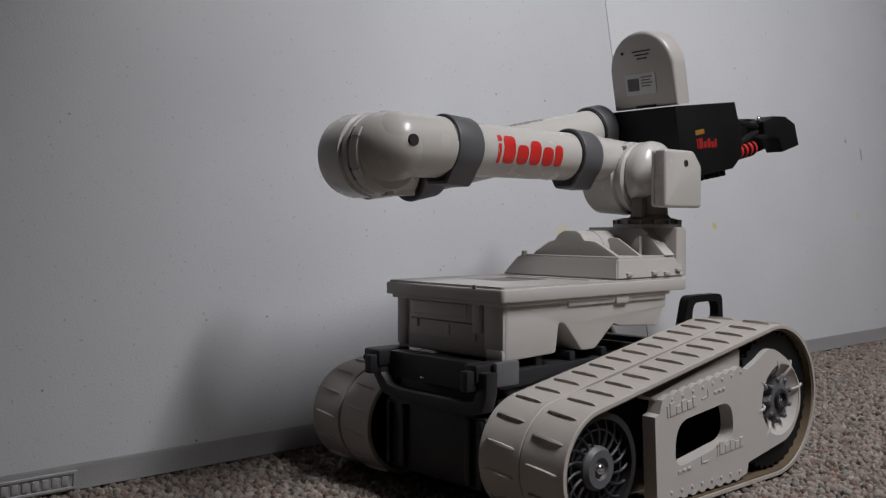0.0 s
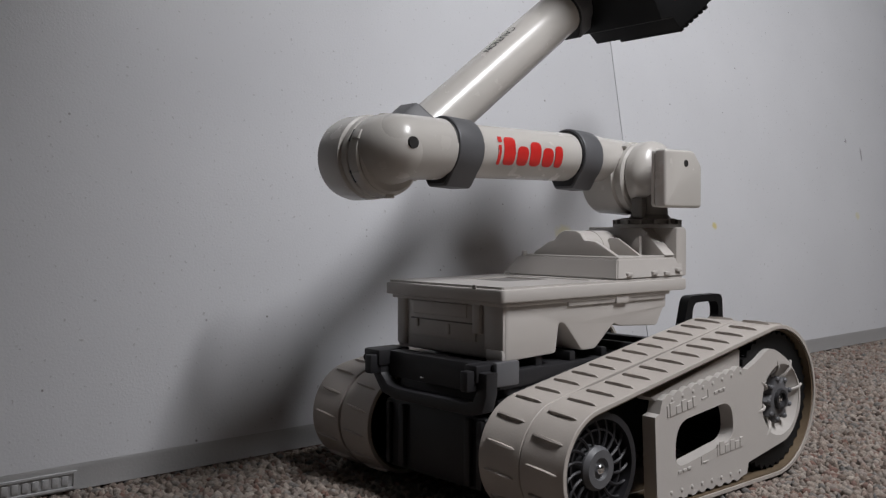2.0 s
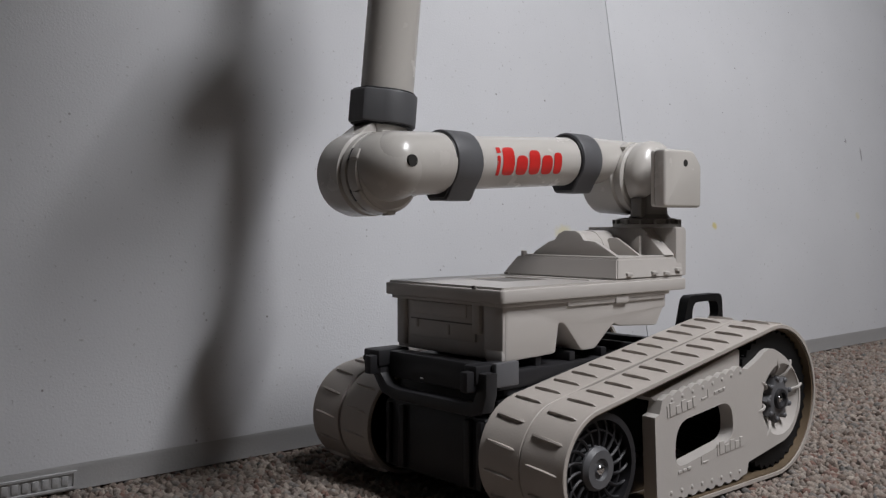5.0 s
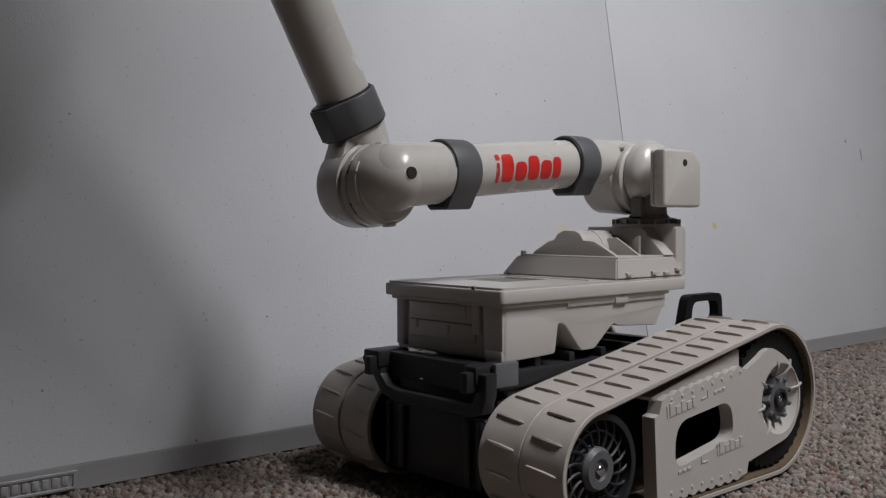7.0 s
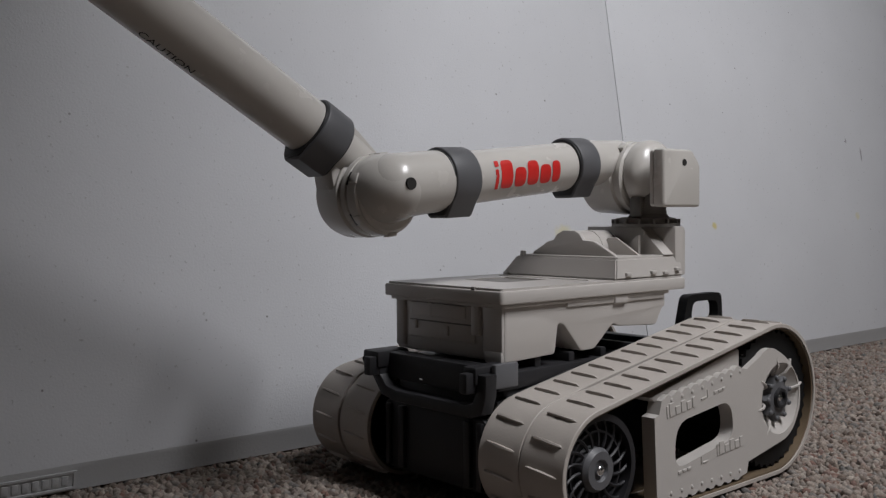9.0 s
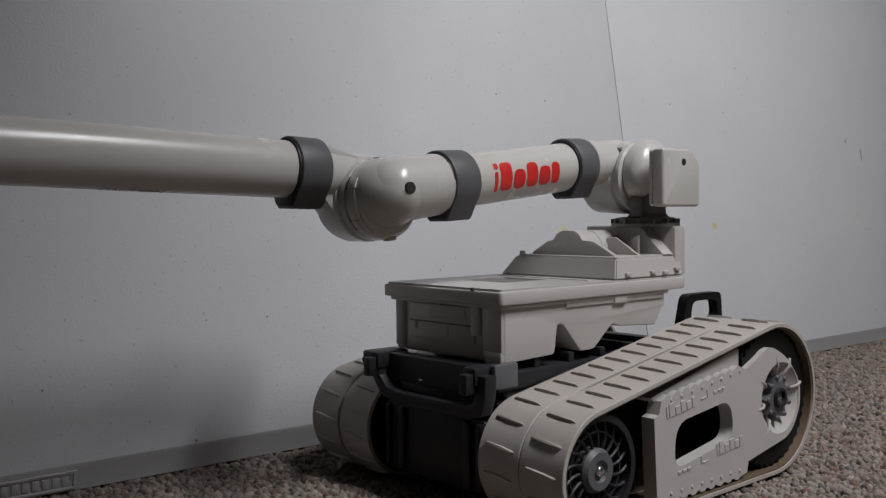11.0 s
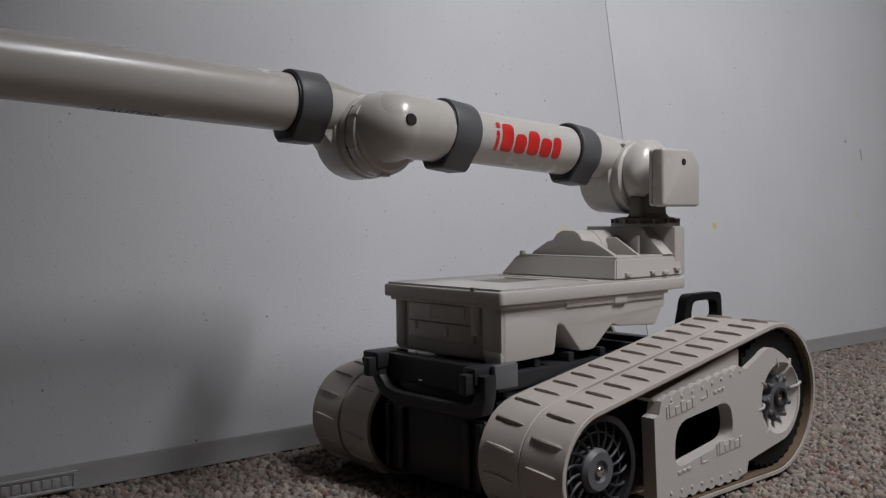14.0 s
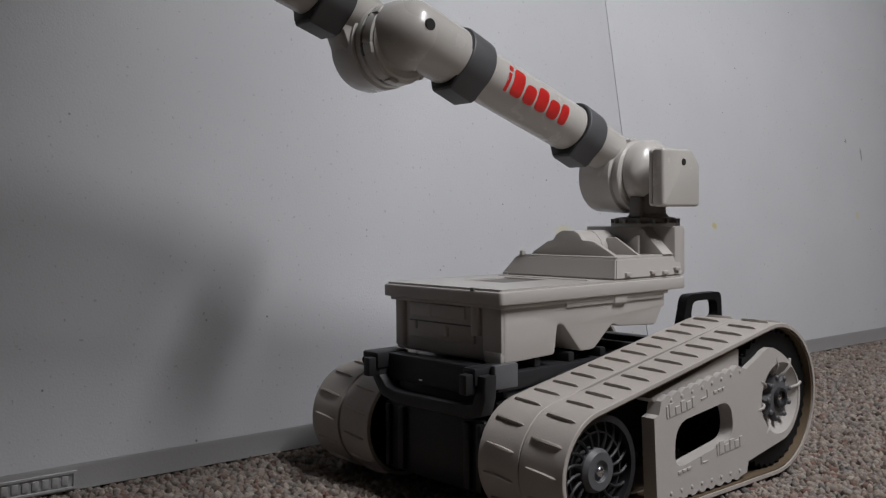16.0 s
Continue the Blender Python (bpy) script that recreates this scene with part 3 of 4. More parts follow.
def build_box(robot):
    """Beige payload box with stepped belly, its lid and the console on top."""
    side = rounded([(-0.011, 0.0955), (0.037, 0.0970), (0.0405, 0.1175), (0.046, 0.1165), (0.064, 0.0965), (0.078, 0.0965), (0.099, 0.1130), (0.106, 0.1105), (0.150, 0.1080), (0.158, 0.1205), (0.1615, 0.1210), (0.1615, 0.1337), (-0.011, 0.1337)], 0.0025, 4)
    box = part("payload_box", prism(side, -0.0545, 0.0562, 0.0016), BEIGE, robot, "beige plastic payload box with stepped underside")
    part("corner_foot", block(-0.0135, 0.001, -0.0538, -0.038, 0.0950, 0.1030, 0.0012), BEIGE, box)
    part("front_panel", block(-0.0130, -0.0105, -0.028, 0.040, 0.106, 0.1305, 0.0008), BEIGE, box)
    for y0, y1, z0, z1 in ((0.013, 0.018, 0.121, 0.131), (-0.033, -0.026, 0.112, 0.1335), (0.030, 0.034, 0.112, 0.118), (-0.003, 0.001, 0.109, 0.116)):
        part("panel_boss", block(-0.0140, -0.0105, y0, y1, z0, z1, 0.0007), BEIGE, box)
    part("panel_seam", block(-0.0136, -0.0126, -0.026, 0.038, 0.1175, 0.1185, 0.0002), BROWN, box)
    part("corner_post", block(-0.0128, 0.004, -0.0538, -0.036, 0.1, 0.1337, 0.001), BEIGE, box)
    part("corner_post", prism(rounded([(-0.0128, 0.0440), (-0.0128, 0.0566), (0.004, 0.0566), (0.004, 0.0440)], 0.004, 5), 0.0985, 0.1337, 0.0006, "xy"), BEIGE, box)
    part("lid_rim", prism(rounded([(-0.0150, -0.0570), (0.1640, -0.0570), (0.1640, 0.0592), (-0.0150, 0.0592)], 0.003, 4), 0.1312, 0.1337, 0.0005, "xy"), BEIGE, box)
    part("panel_step", block(-0.0139, -0.0105, -0.020, 0.036, 0.1215, 0.1305, 0.0007), BEIGE, box)
    part("side_ledge", block(0.048, 0.158, -0.0562, -0.052, 0.1280, 0.1337, 0.001), BEIGE, box)
    part("side_catch", block(0.098, 0.112, -0.0575, -0.054, 0.1275, 0.1335, 0.0008), BEIGE, box)
    lid_out = rounded([(-0.0185, -0.0594), (0.1815, -0.0594), (0.1815, 0.0618), (-0.0185, 0.0618)], 0.003, 4)
    well = rounded([(0.030, -0.014), (0.074, -0.014), (0.074, 0.030), (0.030, 0.030)], 0.002, 4)
    lid = part("lid", prism(lid_out, 0.1338, 0.1425, 0.0012, "xy"), BEIGE, robot, "flat beige lid with recessed hatch")
    part("lid_skin", plate(rounded([(-0.0165, -0.0574), (0.1795, -0.0574), (0.1795, 0.0600), (-0.0165, 0.0600)], 0.003, 4), [well], 0.1424, 0.1440, "xy"), BEIGE, lid)
    # Hatch toned darker than the lid; the colour carries its dull reflection.
    part("hatch", block(0.033, 0.071, -0.011, 0.027, 0.1420, 0.1432, 0.0004), BROWN, lid, "recessed hatch, toned olive-brown to carry its dull reflection")
    part("lid_notch", block(-0.0188, -0.0165, -0.034, -0.031, 0.1422, 0.1444, 0.0004), BROWN, lid)
    part("lid_groove", block(0.082, 0.0835, -0.045, 0.045, 0.1437, 0.1446, 0.0002), BEIGE, lid)


def build_console(robot):
    bm = bmesh.new()
    lo = [bm.verts.new(p) for p in ((0.098, -0.0580, 0.1442), (0.1800, -0.0580, 0.1442), (0.1800, 0.0580, 0.1442), (0.098, 0.0580, 0.1442))]
    hi = [bm.verts.new(p) for p in ((0.102, -0.0550, 0.1590), (0.1800, -0.0550, 0.1590), (0.1800, 0.0450, 0.1590), (0.102, 0.0450, 0.1590))]
    bm.faces.new(lo)
    bm.faces.new(hi)
    for i in range(4):
        bm.faces.new((lo[i], lo[(i + 1) % 4], hi[(i + 1) % 4], hi[i]))
    bmesh.ops.recalc_face_normals(bm, faces=bm.faces)
    bmesh.ops.bevel(bm, geom=bm.edges[:], offset=0.0010, segments=2, affect="EDGES")
    con = part("console", bm, BEIGE, robot, "beige stepped console at the back of the lid")
    cap = part("console_cap", block(0.1045, 0.179, -0.0540, 0.0440, 0.1584, 0.1604, 0.0008), BEIGE, con)
    # front cowl: hump with a shoulder on each side
    hump = [(0.036, 0.1602), (0.033, 0.1630), (0.028, 0.1655), (0.019, 0.1705), (0.013, 0.1718), (0.009, 0.1765), (0.003, 0.1792), (-0.008, 0.1792), (-0.013, 0.1770), (-0.017, 0.1720), (-0.027, 0.1712), (-0.034, 0.1680), (-0.0485, 0.1602)]
    part("cowl", prism(hump, 0.110, 0.114, 0.0006, "yz"), BEIGE, con, "beige curved cowl")
    part("drum", turned([(0.1135, 0.0165), (0.150, 0.0165), (0.153, 0.0145)], "x", 36, (0, -0.003, 0.1625)), BEIGE, con, "beige half-round drum")
    part("drum_band", turned([(0.131, 0.0169), (0.1335, 0.0169)], "x", 36, (0, -0.003, 0.1625)), BEIGE, con)
    part("inner_rib", prism([(-0.005, 0.1602), (-0.018, 0.1735), (-0.026, 0.1735), (-0.048, 0.1602)], 0.138, 0.1405, 0.0005, "yz"), BEIGE, con)
    part("ear", prism([(-0.022, 0.1602), (-0.0385, 0.1745), (-0.041, 0.1752), (-0.041, 0.1602)], 0.146, 0.149, 0.0005, "yz"), BEIGE, con)
    part("tower_back", prism([(0.020, 0.1604), (0.020, 0.1815), (-0.0330, 0.1815), (-0.0550, 0.1604)], 0.1590, 0.1720, 0.0008, "yz"), BEIGE, con, "beige slanted tower plate")
    part("tower_post", prism(rounded([(0.1722, 0.1442), (0.1855, 0.1442), (0.1855, 0.1790), (0.1830, 0.1818), (0.1722, 0.1818)], 0.002, 4), -0.0560, 0.0100, 0.0010), BEIGE, con)
    part("tower_lug", turned([(0.1575, 0.0022), (0.1595, 0.0022)], "x", 14, (0, -0.036, 0.1775)), BEIGE, con)
    for x, z in ((0.112, 0.1475), (0.142, 0.1478), (0.172, 0.1492), (0.157, 0.1470)):
        part("clip", block(x - 0.003, x + 0.003, -0.0595, -0.0560, z - 0.0012, z + 0.0014, 0.0006), BEIGE, con)
    part("pin", block(0.101, 0.105, 0.037, 0.040, 0.1595, 0.1632, 0.0005), BEIGE, con)
    part("corner_tab", block(0.0965, 0.101, 0.050, 0.0545, 0.1440, 0.1462, 0.0004), BEIGE, con)


def build_shoulder(robot):
    turret = part("turret", turned([(0.1812, 0.0265), (0.1840, 0.0265), (0.1845, 0.0240), (0.1880, 0.0232), (0.1890, 0.018)], "z", 44, (0.174, -0.027, 0)), BROWN, robot, "grey-brown turntable under the arm")
    for i in range(14):
        a = 2 * math.pi * i / 14
        bm = block(-0.0016, 0.0016, -0.001, 0.001, 0.1838, 0.1875, 0.0003, 1)
        part("turret_tooth", moved(bm, Matrix.Translation((0.174 + 0.0250 * math.cos(a), -0.027 + 0.0250 * math.sin(a), 0)) @ Matrix.Rotation(a, 4, "Z")), BROWN, turret)
    part("neck", turned([(0.1885, 0.0165), (0.1915, 0.0140), (0.205, 0.0130), (0.212, 0.0130)], "z", 32, (0.172, -0.031, 0)), BROWN, turret, "grey-brown neck")
    part("neck_rib", block(0.1545, 0.1605, -0.0365, -0.0265, 0.189, 0.2045, 0.001), BROWN, turret)
    c = (PIVOT.x, 0, PIVOT.z)
    part("shoulder_housing", turned([(-0.0235, 0.0262), (-0.0300, 0.0268), (-0.0345, 0.0258), (-0.0390, 0.0215), (-0.0420, 0.0160), (-0.0520, 0.0145), (-0.0560, 0.0150)], "y", 44, c), ARM, robot, "beige rounded shoulder housing")
    out = [(0.1465, 0.1965), (0.1935, 0.1965), (0.1935, 0.2290), (0.1830, 0.2402), (0.1465, 0.2402)]
    cover = part("shoulder_cover", prism(rounded(out, 0.003, 4), -0.0640, -0.0535, 0.0022, seg=3), ARM, robot, "beige chamfered shoulder cover block")
    part("cover_lip", prism(rounded([(a + (0.170 - a) * 0.02, b + (0.218 - b) * 0.02) for a, b in out], 0.003, 4), -0.0538, -0.0505, 0.0008), ARM, cover)
    part("bolt_hole", turned([(-0.0638, 0.0027), (-0.06425, 0.0027)], "y", 20, (0.1722, 0, 0.2302)), HOLE_SHADE, cover, "screw hole drawn as a dark disc for its shade")


def collar(name, u0, u1, w, r, parent, label, chin=-1):
    """A grey band with a flat faceted chin on one side; local x along the arm."""
    def outline(k):
        pts = []
        for i in range(37):
            a = radians(-46 + 272 * i / 36)
            pts.append((r * k * math.cos(a), w - chin * r * k * math.sin(a)))
        for x, z in ((-0.47, -1.09), (-0.38, -1.16), (0.38, -1.16), (0.47, -1.09)):
            pts.append((r * k * x, w - chin * r * k * z))
        return pts
    bm = prism(outline(1.0), u0, u1, 0.0012, "yz", 3)
    k = part(name, bm, GREY, parent, label)
    part("collar_lip", prism(outline(0.93), u0 - 0.0012, u1 + 0.0012, 0.0004, "yz"), DARK, k)
    return k


def lathe_ring(profile, x, z, n=44):
    """A turned ring about the y axis with a closed profile of (y, radius)."""
    bm = bmesh.new()
    rings = [[bm.verts.new((x + r * math.cos(2 * math.pi * i / n), y, z + r * math.sin(2 * math.pi * i / n))) for i in range(n)] for y, r in profile]
    for k, a in enumerate(rings):
        b = rings[(k + 1) % len(rings)]
        for i in range(n):
            bm.faces.new((a[i], a[(i + 1) % n], b[(i + 1) % n], b[i]))
    return bm


def tube_shape(outer, holes, r, w, slope, parent, material, name):
    """A flat shape of (place along the tube, angle in degrees) printed on an arm's tube."""
    k = math.degrees(1) / r
    bm = plate([(u, a / k) for u, a in outer], [[(u, a / k) for u, a in h] for h in holes], 0.0, 0.0001, "xy")
    bmesh.ops.subdivide_edges(bm, edges=[e for e in bm.edges if e.calc_length() > 0.0025], cuts=2)
    for v in bm.verts:
        a = v.co.y / r
        v.co = Vector((v.co.x, (r + v.co.z) * math.cos(a), w + slope * v.co.x + (r + v.co.z) * math.sin(a)))
    return part(name, bm, material, parent)


TUBE_TILT = -0.0610
TUBE_W = 0.0127


def build_upper_arm(robot):
    """Local x runs from shoulder to elbow, z up, y towards the open side."""
    sl = math.degrees(math.atan(-TUBE_TILT))
    tilt = Matrix.Translation((0, 0, TUBE_W)) @ Matrix.Rotation(radians(sl), 4, "Y")
    arm = part("upper_arm", moved(turned([(0.036, 0.0182), (0.200, 0.0186)], "x", 48), tilt), ARM, robot, "satin beige upper arm tube")
    part("shoulder_disc", turned([(-0.0200, 0.0240), (-0.0180, 0.0275), (0.0060, 0.0292), (0.0130, 0.0292), (0.0145, 0.0272), (0.0175, 0.0272), (0.0182, 0.0284), (0.0215, 0.0284), (0.0228, 0.0265)], "y", 48, (0.001, 0, -0.0022)), ARM, arm, "beige shoulder joint disc")
    for a in (60, 128, 165, 232):
        at = Matrix.Translation((0.001, 0, -0.0022)) @ Matrix.Rotation(radians(-a), 4, "Y")
        part("shoulder_clip", moved(block(0.0262, 0.0300, 0.0120, 0.0185, -0.0042, 0.0042, 0.0008), at), ARM, arm)
    part("shoulder_neck", moved(turned([(0.002, 0.0160), (0.030, 0.0175), (0.0465, 0.0180)], "x", 40), tilt), ARM, arm)
    part("elbow_sleeve", moved(turned([(0.1925, 0.0206), (0.215, 0.0211)] + [(0.2335 + 0.0213 * math.sin(radians(a)), 0.0213 * math.cos(radians(a))) for a in range(0, 88, 6)], "x", 56), tilt), ARM, arm)
    part("elbow_dome", dome(0.2335, -0.0095, -0.0030, 0.0245, 0.0312, 0.0232, 64, 44), ARM, arm, "smooth rounded elbow cap")
    part("elbow_stub", turned([(-0.0060, 0.0236), (-0.0072, 0.0250), (-0.0084, 0.0250), (-0.0092, 0.0266), (-0.0135, 0.0274), (-0.0165, 0.0274), (-0.0172, 0.0256), (-0.0195, 0.0256)], "y", 56, (ELBOW_U + 0.0005, 0, ELBOW_W)), ARM, arm)
    for i in range(6):
        a = radians(25 + 60 * i)
        at = Matrix.Translation((ELBOW_U + 0.0005, 0, ELBOW_W)) @ Matrix.Rotation(-a, 4, "Y")
        part("elbow_clip", moved(block(0.0250, 0.0279, -0.0150, -0.0080, -0.0035, 0.0035, 0.0007), at), ARM, arm)
        # Dark block painted in place of the slot's inner shade.
        part("slot_shade", moved(block(0.0250, 0.0272, -0.0185, -0.0160, -0.0045, 0.0045, 0.0004), at), DARK, arm)
    hole = turned([(0.0196, 0.0041), (0.0217, 0.0038)], "y", 24, (0.2365, 0, -0.0006))
    part("bolt_hole", hole, HOLE_SHADE, arm, "screw hole drawn as a dark disc for its shade")
    for u0, u1 in ((0.1750, 0.1975), (0.0490, 0.0700)):
        k = collar("collar", u0, u1, TUBE_W + TUBE_TILT * (u0 + u1) / 2, 0.0222 if u0 > 0.1 else 0.0212, arm, "dark grey clamp collar")
        k.matrix_basis = Matrix.Translation((0, 0, 0))
    # red maker's mark as plain shapes
    r, w = 0.01880, TUBE_W
    def pill(u0, u1, a0, a1, cut=0.003):
        f = math.degrees(1) / r
        return [(u, a * f) for u, a in rounded([(u0, a0 / f), (u1, a0 / f), (u1, a1 / f), (u0, a1 / f)], cut, 5)]
    shapes = [(0.1560, 0.1590, -31, 12, 0.0008), (0.1552, 0.1590, 18, 31, 0.0008), (0.1422, 0.1534, -31, 31, 0.0036), (0.1290, 0.1402, -31, 12, 0.0045), (0.1160, 0.1272, -31, 24, 0.0045), (0.1030, 0.1142, -31, 12, 0.0045), (0.0930, 0.1012, -31, 18, 0.0036)]
    for u0, u1, a0, a1, cut in shapes:
        tube_shape(pill(u0, u1, a0, a1, cut), [], r, w, TUBE_TILT, arm, RED, "red_mark")
    return arm


def build_forearm(robot):
    """Local x runs from elbow to gripper; local y is turned towards the open side."""
    W = FORE_W
    arm = part("forearm", turned([(0.052, 0.0185), (0.252, 0.0185)], "x", 56, (0, 0, W)), ARM, robot, "satin beige forearm tube")
    part("elbow_disc", turned([(0.0215, 0.0262), (0.0210, 0.0274), (0.0170, 0.0278), (0.0160, 0.0262), (0.0140, 0.0262), (0.0130, 0.0285), (-0.0060, 0.0287), (-0.0120, 0.0272), (-0.0150, 0.0232)], "y", 52), ARM, arm, "beige elbow joint disc")
    part("elbow_neck", turned([(0.000, 0.0150), (0.020, 0.0165), (0.040, 0.0180), (0.056, 0.0180)], "x", 40, (0, 0, W * 0.9)), ARM, arm)
    part("neck_web", prism([(0.0, 0.0275), (0.034, 0.034), (0.040, 0.004), (0.022, -0.016)], -0.011, 0.011, 0.002), ARM, arm)
    collar("collar", 0.0360, 0.0585, W, 0.0216, arm, "dark grey clamp collar")
    collar("collar", 0.2400, 0.2560, W, 0.0212, arm, "dark grey clamp collar", 1)
    # warning word along the tube's edge
    font = bpy.data.curves.new("caution", "FONT")
    font.body, font.size, font.align_x, font.align_y, font.extrude = "CAUTION", 0.0086, "CENTER", "CENTER", 0.0
    tmp = bpy.data.objects.new("caution", font)
    scene.collection.objects.link(tmp)
    dg = bpy.context.evaluated_depsgraph_get()
    me = bpy.data.meshes.new_from_object(tmp.evaluated_get(dg))
    bpy.data.objects.remove(tmp)
    bm = bmesh.new()
    bm.from_mesh(me)
    bmesh.ops.subdivide_edges(bm, edges=[e for e in bm.edges if e.calc_length() > 0.002], cuts=1)
    for v in bm.verts:
        a = v.co.y / 0.0192 + radians(-80)
        v.co = Vector((0.1615 - v.co.x, 0.0188 * math.cos(a), W + 0.0188 * math.sin(a)))
    part("caution_print", bm, INK, arm, "black printed caution word")
    # wrist
    yc = 0.042
    wrist = part("wrist", turned([(-0.024, 0.014), (-0.022, 0.0165), (-0.008, 0.0165), (-0.006, 0.014)], "y", 40, (0.262, 0, W + 0.012)), ARM, arm, "beige wrist joint")
    part("wrist_neck", turned([(0.246, 0.0165), (0.262, 0.0165)], "x", 32, (0, 0, W)), ARM, wrist)
    # gripper housing
    prof = [(0.2560, 0.004), (0.3430, 0.011), (0.3460, 0.026), (0.3500, 0.032), (0.3460, 0.058), (0.3300, 0.0665), (0.2740, 0.0640), (0.2700, 0.052), (0.2560, 0.046)]
    grip = part("gripper_housing", prism(prof, yc - 0.050, yc + 0.036, 0.0012), BLACK, arm, "black gripper housing")
    for i in range(6):
        part("housing_rib", block(0.2800 + i * 0.008, 0.2840 + i * 0.008, yc - 0.03, yc + 0.032, 0.0610 + i * 0.0004, 0.0692 + i * 0.0004, 0.0006), BLACK, grip)
        part("housing_rib", block(0.2820 + i * 0.008, 0.2860 + i * 0.008, yc - 0.03, yc + 0.032, 0.0085 + i * 0.0009, 0.0125 + i * 0.0009, 0.0006), BLACK, grip)
    # printed marks in the shade-darkened inks
    for u0, u1, z0, z1, mat in ((0.2795, 0.2920, 0.0270, 0.0310, AMBER_SHADED), (0.2800, 0.2818, 0.0340, 0.0420, RED_SHADED), (0.2830, 0.2885, 0.0340, 0.0425, RED_SHADED), (0.2895, 0.2940, 0.0375, 0.0430, RED_SHADED), (0.2950, 0.2995, 0.0360, 0.0435, RED_SHADED), (0.3005, 0.3050, 0.0390, 0.0443, RED_SHADED), (0.3060, 0.3085, 0.0375, 0.0447, RED_SHADED)):
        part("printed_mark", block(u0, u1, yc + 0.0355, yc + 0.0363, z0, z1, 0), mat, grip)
    hc = yc + 0.006
    # sensor head: flat slab with round top, standing across the arm
    tab = [(hc - 0.033, 0.0035), (hc + 0.030, 0.0035)]
    for i in range(25):
        a = math.pi * i / 24
        tab.append((hc - 0.0015 + 0.0315 * math.cos(a), -0.0270 - 0.0318 * math.sin(a)))
    head = part("sensor_head", prism(tab, 0.2595, 0.2780, 0.0028, "yz", 3), BEIGE, arm, "beige rounded sensor head")
    part("label_sticker", block(0.2589, 0.2594, hc - 0.018, hc + 0.012, -0.0250, -0.0080, 0), LABEL, head, "white printed sticker")
    for y0, y1, z0, z1 in ((0.0, 0.0095, -0.0215, -0.0115),):
        part("sticker_patch", block(0.2586, 0.2590, hc - 0.0155, hc - 0.0045, z0, z1, 0), GREY, head)
    for i in range(4):
        part("printed_line", block(0.2586, 0.2590, hc - 0.002, hc + 0.009 - 0.002 * (i % 2), -0.0225 + i * 0.0024, -0.0216 + i * 0.0024, 0), GREY, head)
    for i in range(3):
        part("printed_line", block(0.2590, 0.2594, hc - 0.008 + 0.002 * i, hc + 0.010 - 0.002 * i, -0.0435 + i * 0.003, -0.0424 + i * 0.003, 0), INK, head)
    part("pin_hole", turned([(0.2588, 0.0013), (0.2594, 0.0013)], "x", 12, (0, hc - 0.018, -0.043)), HOLE_SHADE, head)
    part("head_slot", block(0.2586, 0.2594, hc - 0.010, hc + 0.010, 0.0010, 0.0030, 0.0003), INK, head)
    # jaws
    for y0, ang in ((yc + 0.012, 4), (yc - 0.016, -4)):
        for z in (0.030, 0.050):
            part("jaw_link", swept([(0.3450, y0, z), (0.3800, y0, z + 0.002), (0.4200, y0 + 0.002, 0.042)], 0.0034, 8), BLACK, grip)
    jaw = [(0.410, 0.036), (0.430, 0.033), (0.450, 0.036), (0.466, 0.045), (0.470, 0.066), (0.440, 0.068), (0.434, 0.054), (0.410, 0.047)]
    part("jaw", prism(jaw, yc + 0.004, yc + 0.022, 0.001), BLACK, grip, "black gripper jaw")
    part("jaw", prism(jaw, yc - 0.026, yc - 0.008, 0.001), BLACK, grip, "black gripper jaw")
    part("jaw_pad", turned([(0.3450, 0.0065), (0.4020, 0.0065), (0.4040, 0.004)], "x", 20, (0, yc + 0.012, 0.058)), RED, grip, "red ribbed roller")
    for i in range(6):
        part("roller_ring", turned([(0.3550 + i * 0.008, 0.0073), (0.3580 + i * 0.008, 0.0073)], "x", 20, (0, yc + 0.012, 0.058)), BLACK, grip)
    for u, z in ((0.3520, 0.0285), (0.4150, 0.0335)):
        part("jaw_pin", dome(u, yc + 0.014, z, 0.003, 0.003, 0.003, 12, 8), STEEL, grip, "bright steel pin")
    part("jaw_pin", dome(0.3420, yc + 0.018, 0.024, 0.004, 0.003, 0.004, 12, 8), STEEL, grip)
    return arm


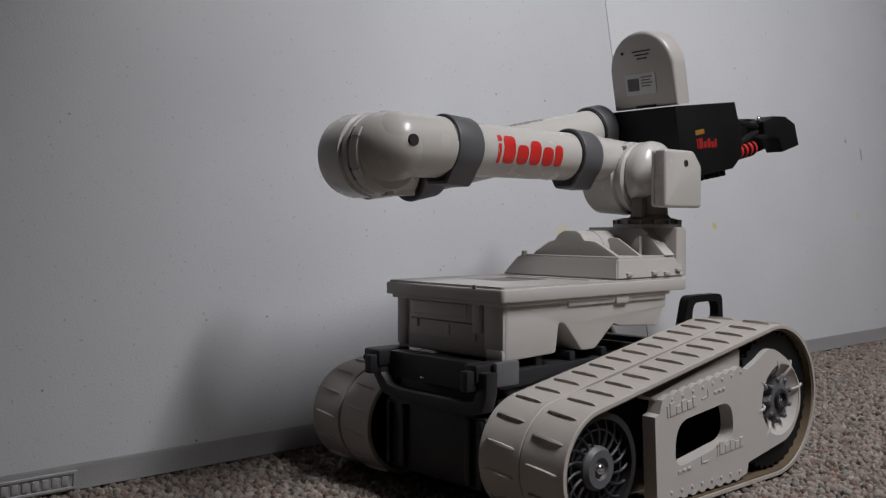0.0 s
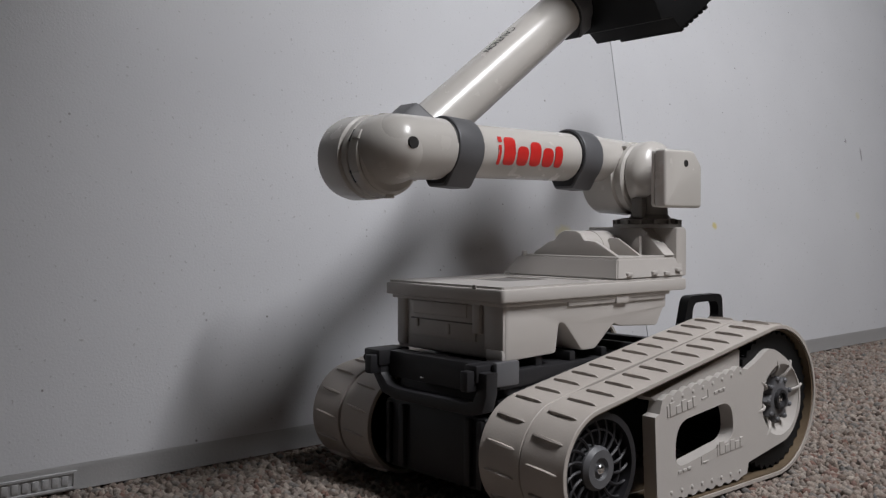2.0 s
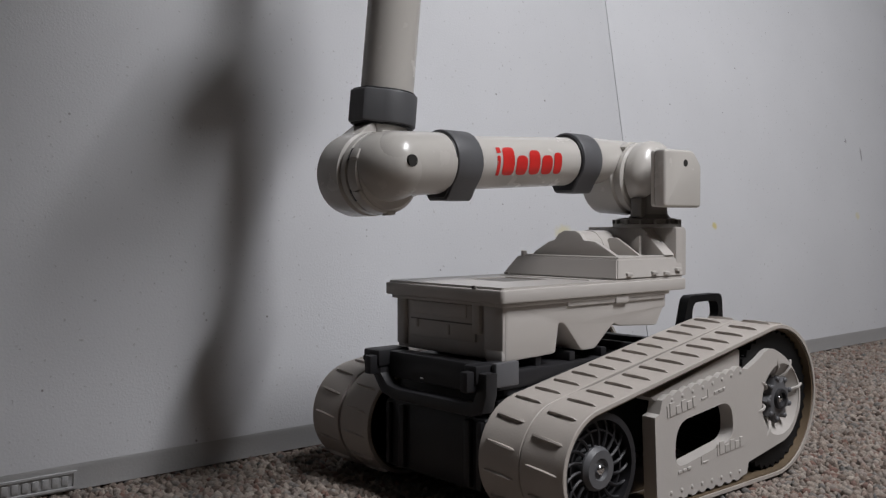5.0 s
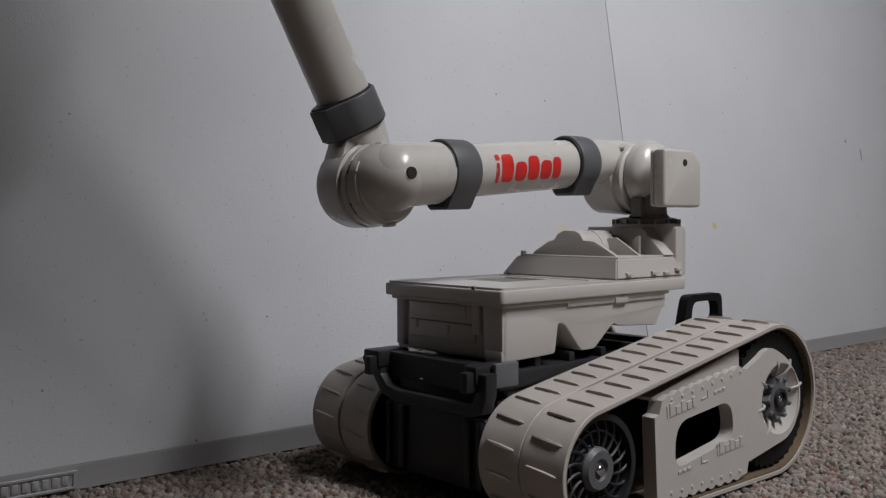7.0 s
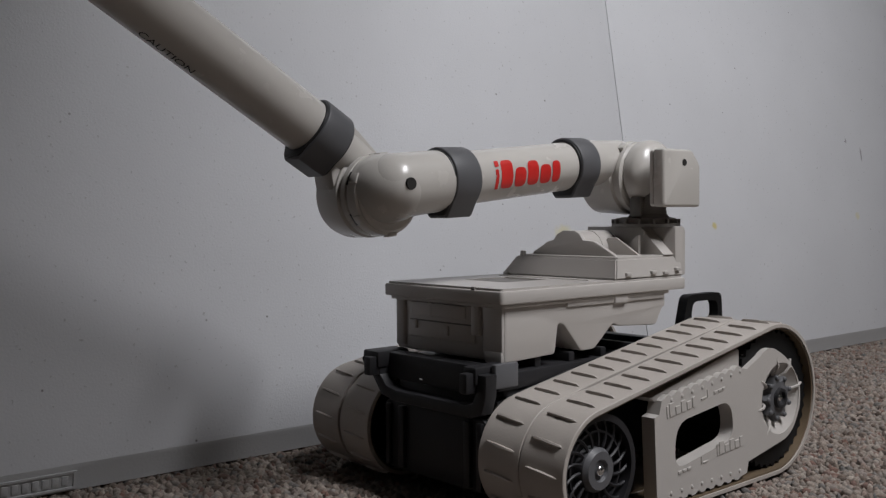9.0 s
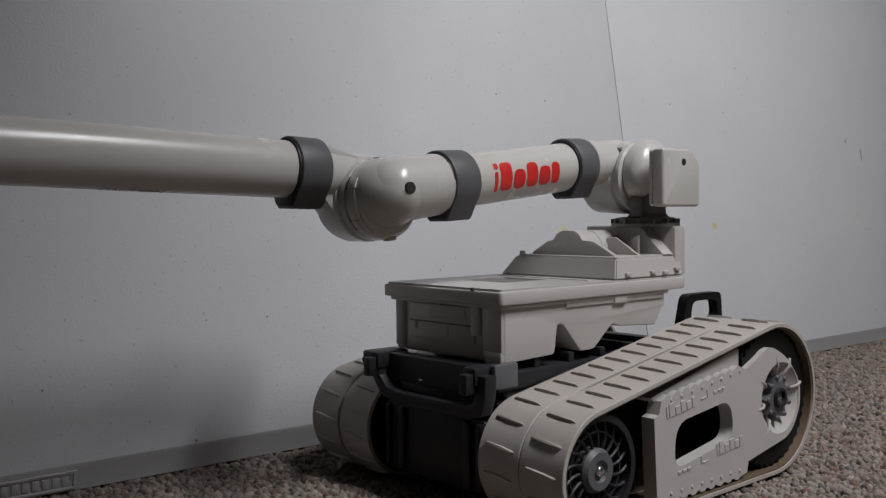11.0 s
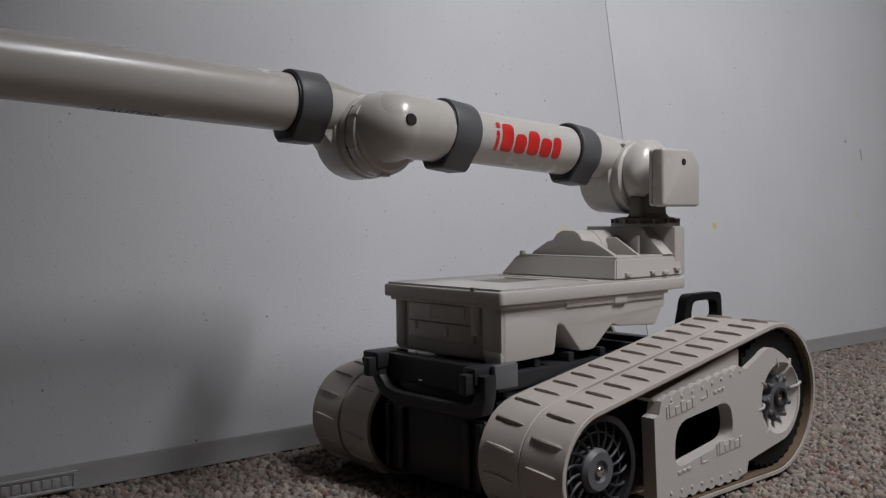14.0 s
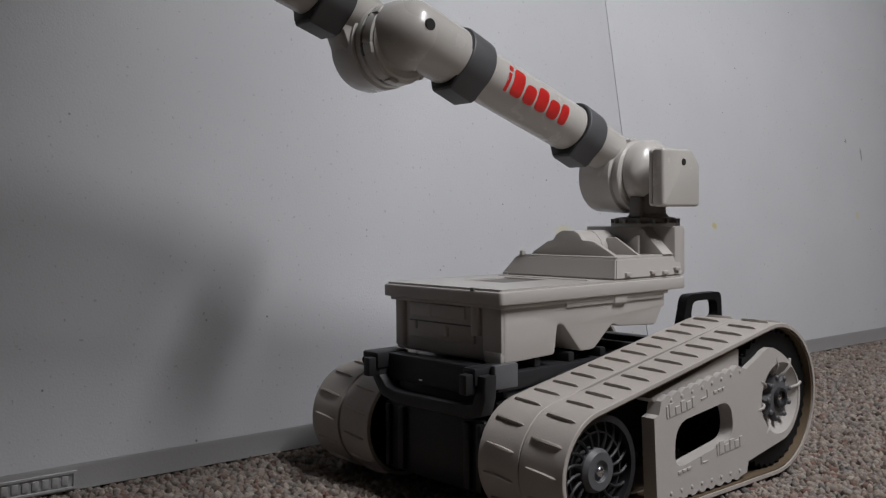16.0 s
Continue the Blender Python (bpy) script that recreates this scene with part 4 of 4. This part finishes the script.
def build_robot():
    robot = tagged(new("toy_robot"), "beige tracked toy robot with folding gripper arm on carpet", "robot")
    build_chassis(robot)
    for side in (-1, 1):
        build_track(robot, side)
        build_side_plate(robot, side)
    build_box(robot)
    build_console(robot)
    build_shoulder(robot)
    return robot, build_upper_arm(robot), build_forearm(robot)


build_room()
build_table()
robot, upper_arm, forearm = build_robot()
build_carpet()

# ---------------------------------------------------------------- movement
# seconds, lean of the whole robot, lift of the upper arm, swing of the forearm (degrees)
MOVES = [
    (0.0, 0.72, 3.75, 168.5), (0.5, 0.72, 3.65, 162.5), (1.0, 0.72, 3.59, 156.6), (1.5, 0.72, 3.49, 150.0),
    (2.0, 0.72, 3.35, 143.7), (2.5, 0.72, 3.06, 136.0), (3.0, 0.72, 2.72, 128.1), (3.5, 0.71, 2.27, 120.0),
    (4.0, 0.67, 1.66, 112.3), (5.25, 0.56, 0.44, 91.5), (6.5, 0.45, -0.68, 69.8), (7.0, 0.41, -1.09, 61.4),
    (7.5, 0.36, -1.59, 53.7), (8.0, 0.31, -1.90, 46.0), (8.5, 0.27, -2.32, 38.3), (9.0, 0.22, -2.61, 30.6),
    (10.2, 0.1, -3.01, 12.0), (11.3, 0.0, -3.18, -1.6), (11.5, 0.0, -3.22, -4.1), (12.0, 0.0, -3.55, -9.2),
    (12.5, 0.0, -4.16, -9.1), (13.0, 0.0, -0.20, -4.9), (13.5, 0.0, 3.54, -1.0), (14.0, 0.0, 7.29, 2.7),
    (14.5, 0.0, 11.36, 6.5), (15.0, 0.0, 14.81, 10.2), (15.5, 0.0, 18.54, 14.0), (16.0, 0.0, 22.74, 18.3)]


def elbow_place(lift):
    a = radians(lift)
    return (PIVOT.x - ELBOW_U * math.cos(a) + ELBOW_W * math.sin(a), FORE_Y, PIVOT.z + ELBOW_U * math.sin(a) + ELBOW_W * math.cos(a))


def motions():
    about = Matrix.Translation((0.1, 0, 0))
    walk(robot, [(t, about @ pose(0, 0, 0, 0, lean, 0) @ about.inverted()) for t, lean, lift, swing in MOVES])
    walk(upper_arm, [(t, pose(PIVOT.x, 0.0, PIVOT.z, 0, -lift, 180)) for t, lean, lift, swing in MOVES])
    walk(forearm, [(t, pose(*elbow_place(lift), 0, -swing, 180)) for t, lean, lift, swing in MOVES])


motions()
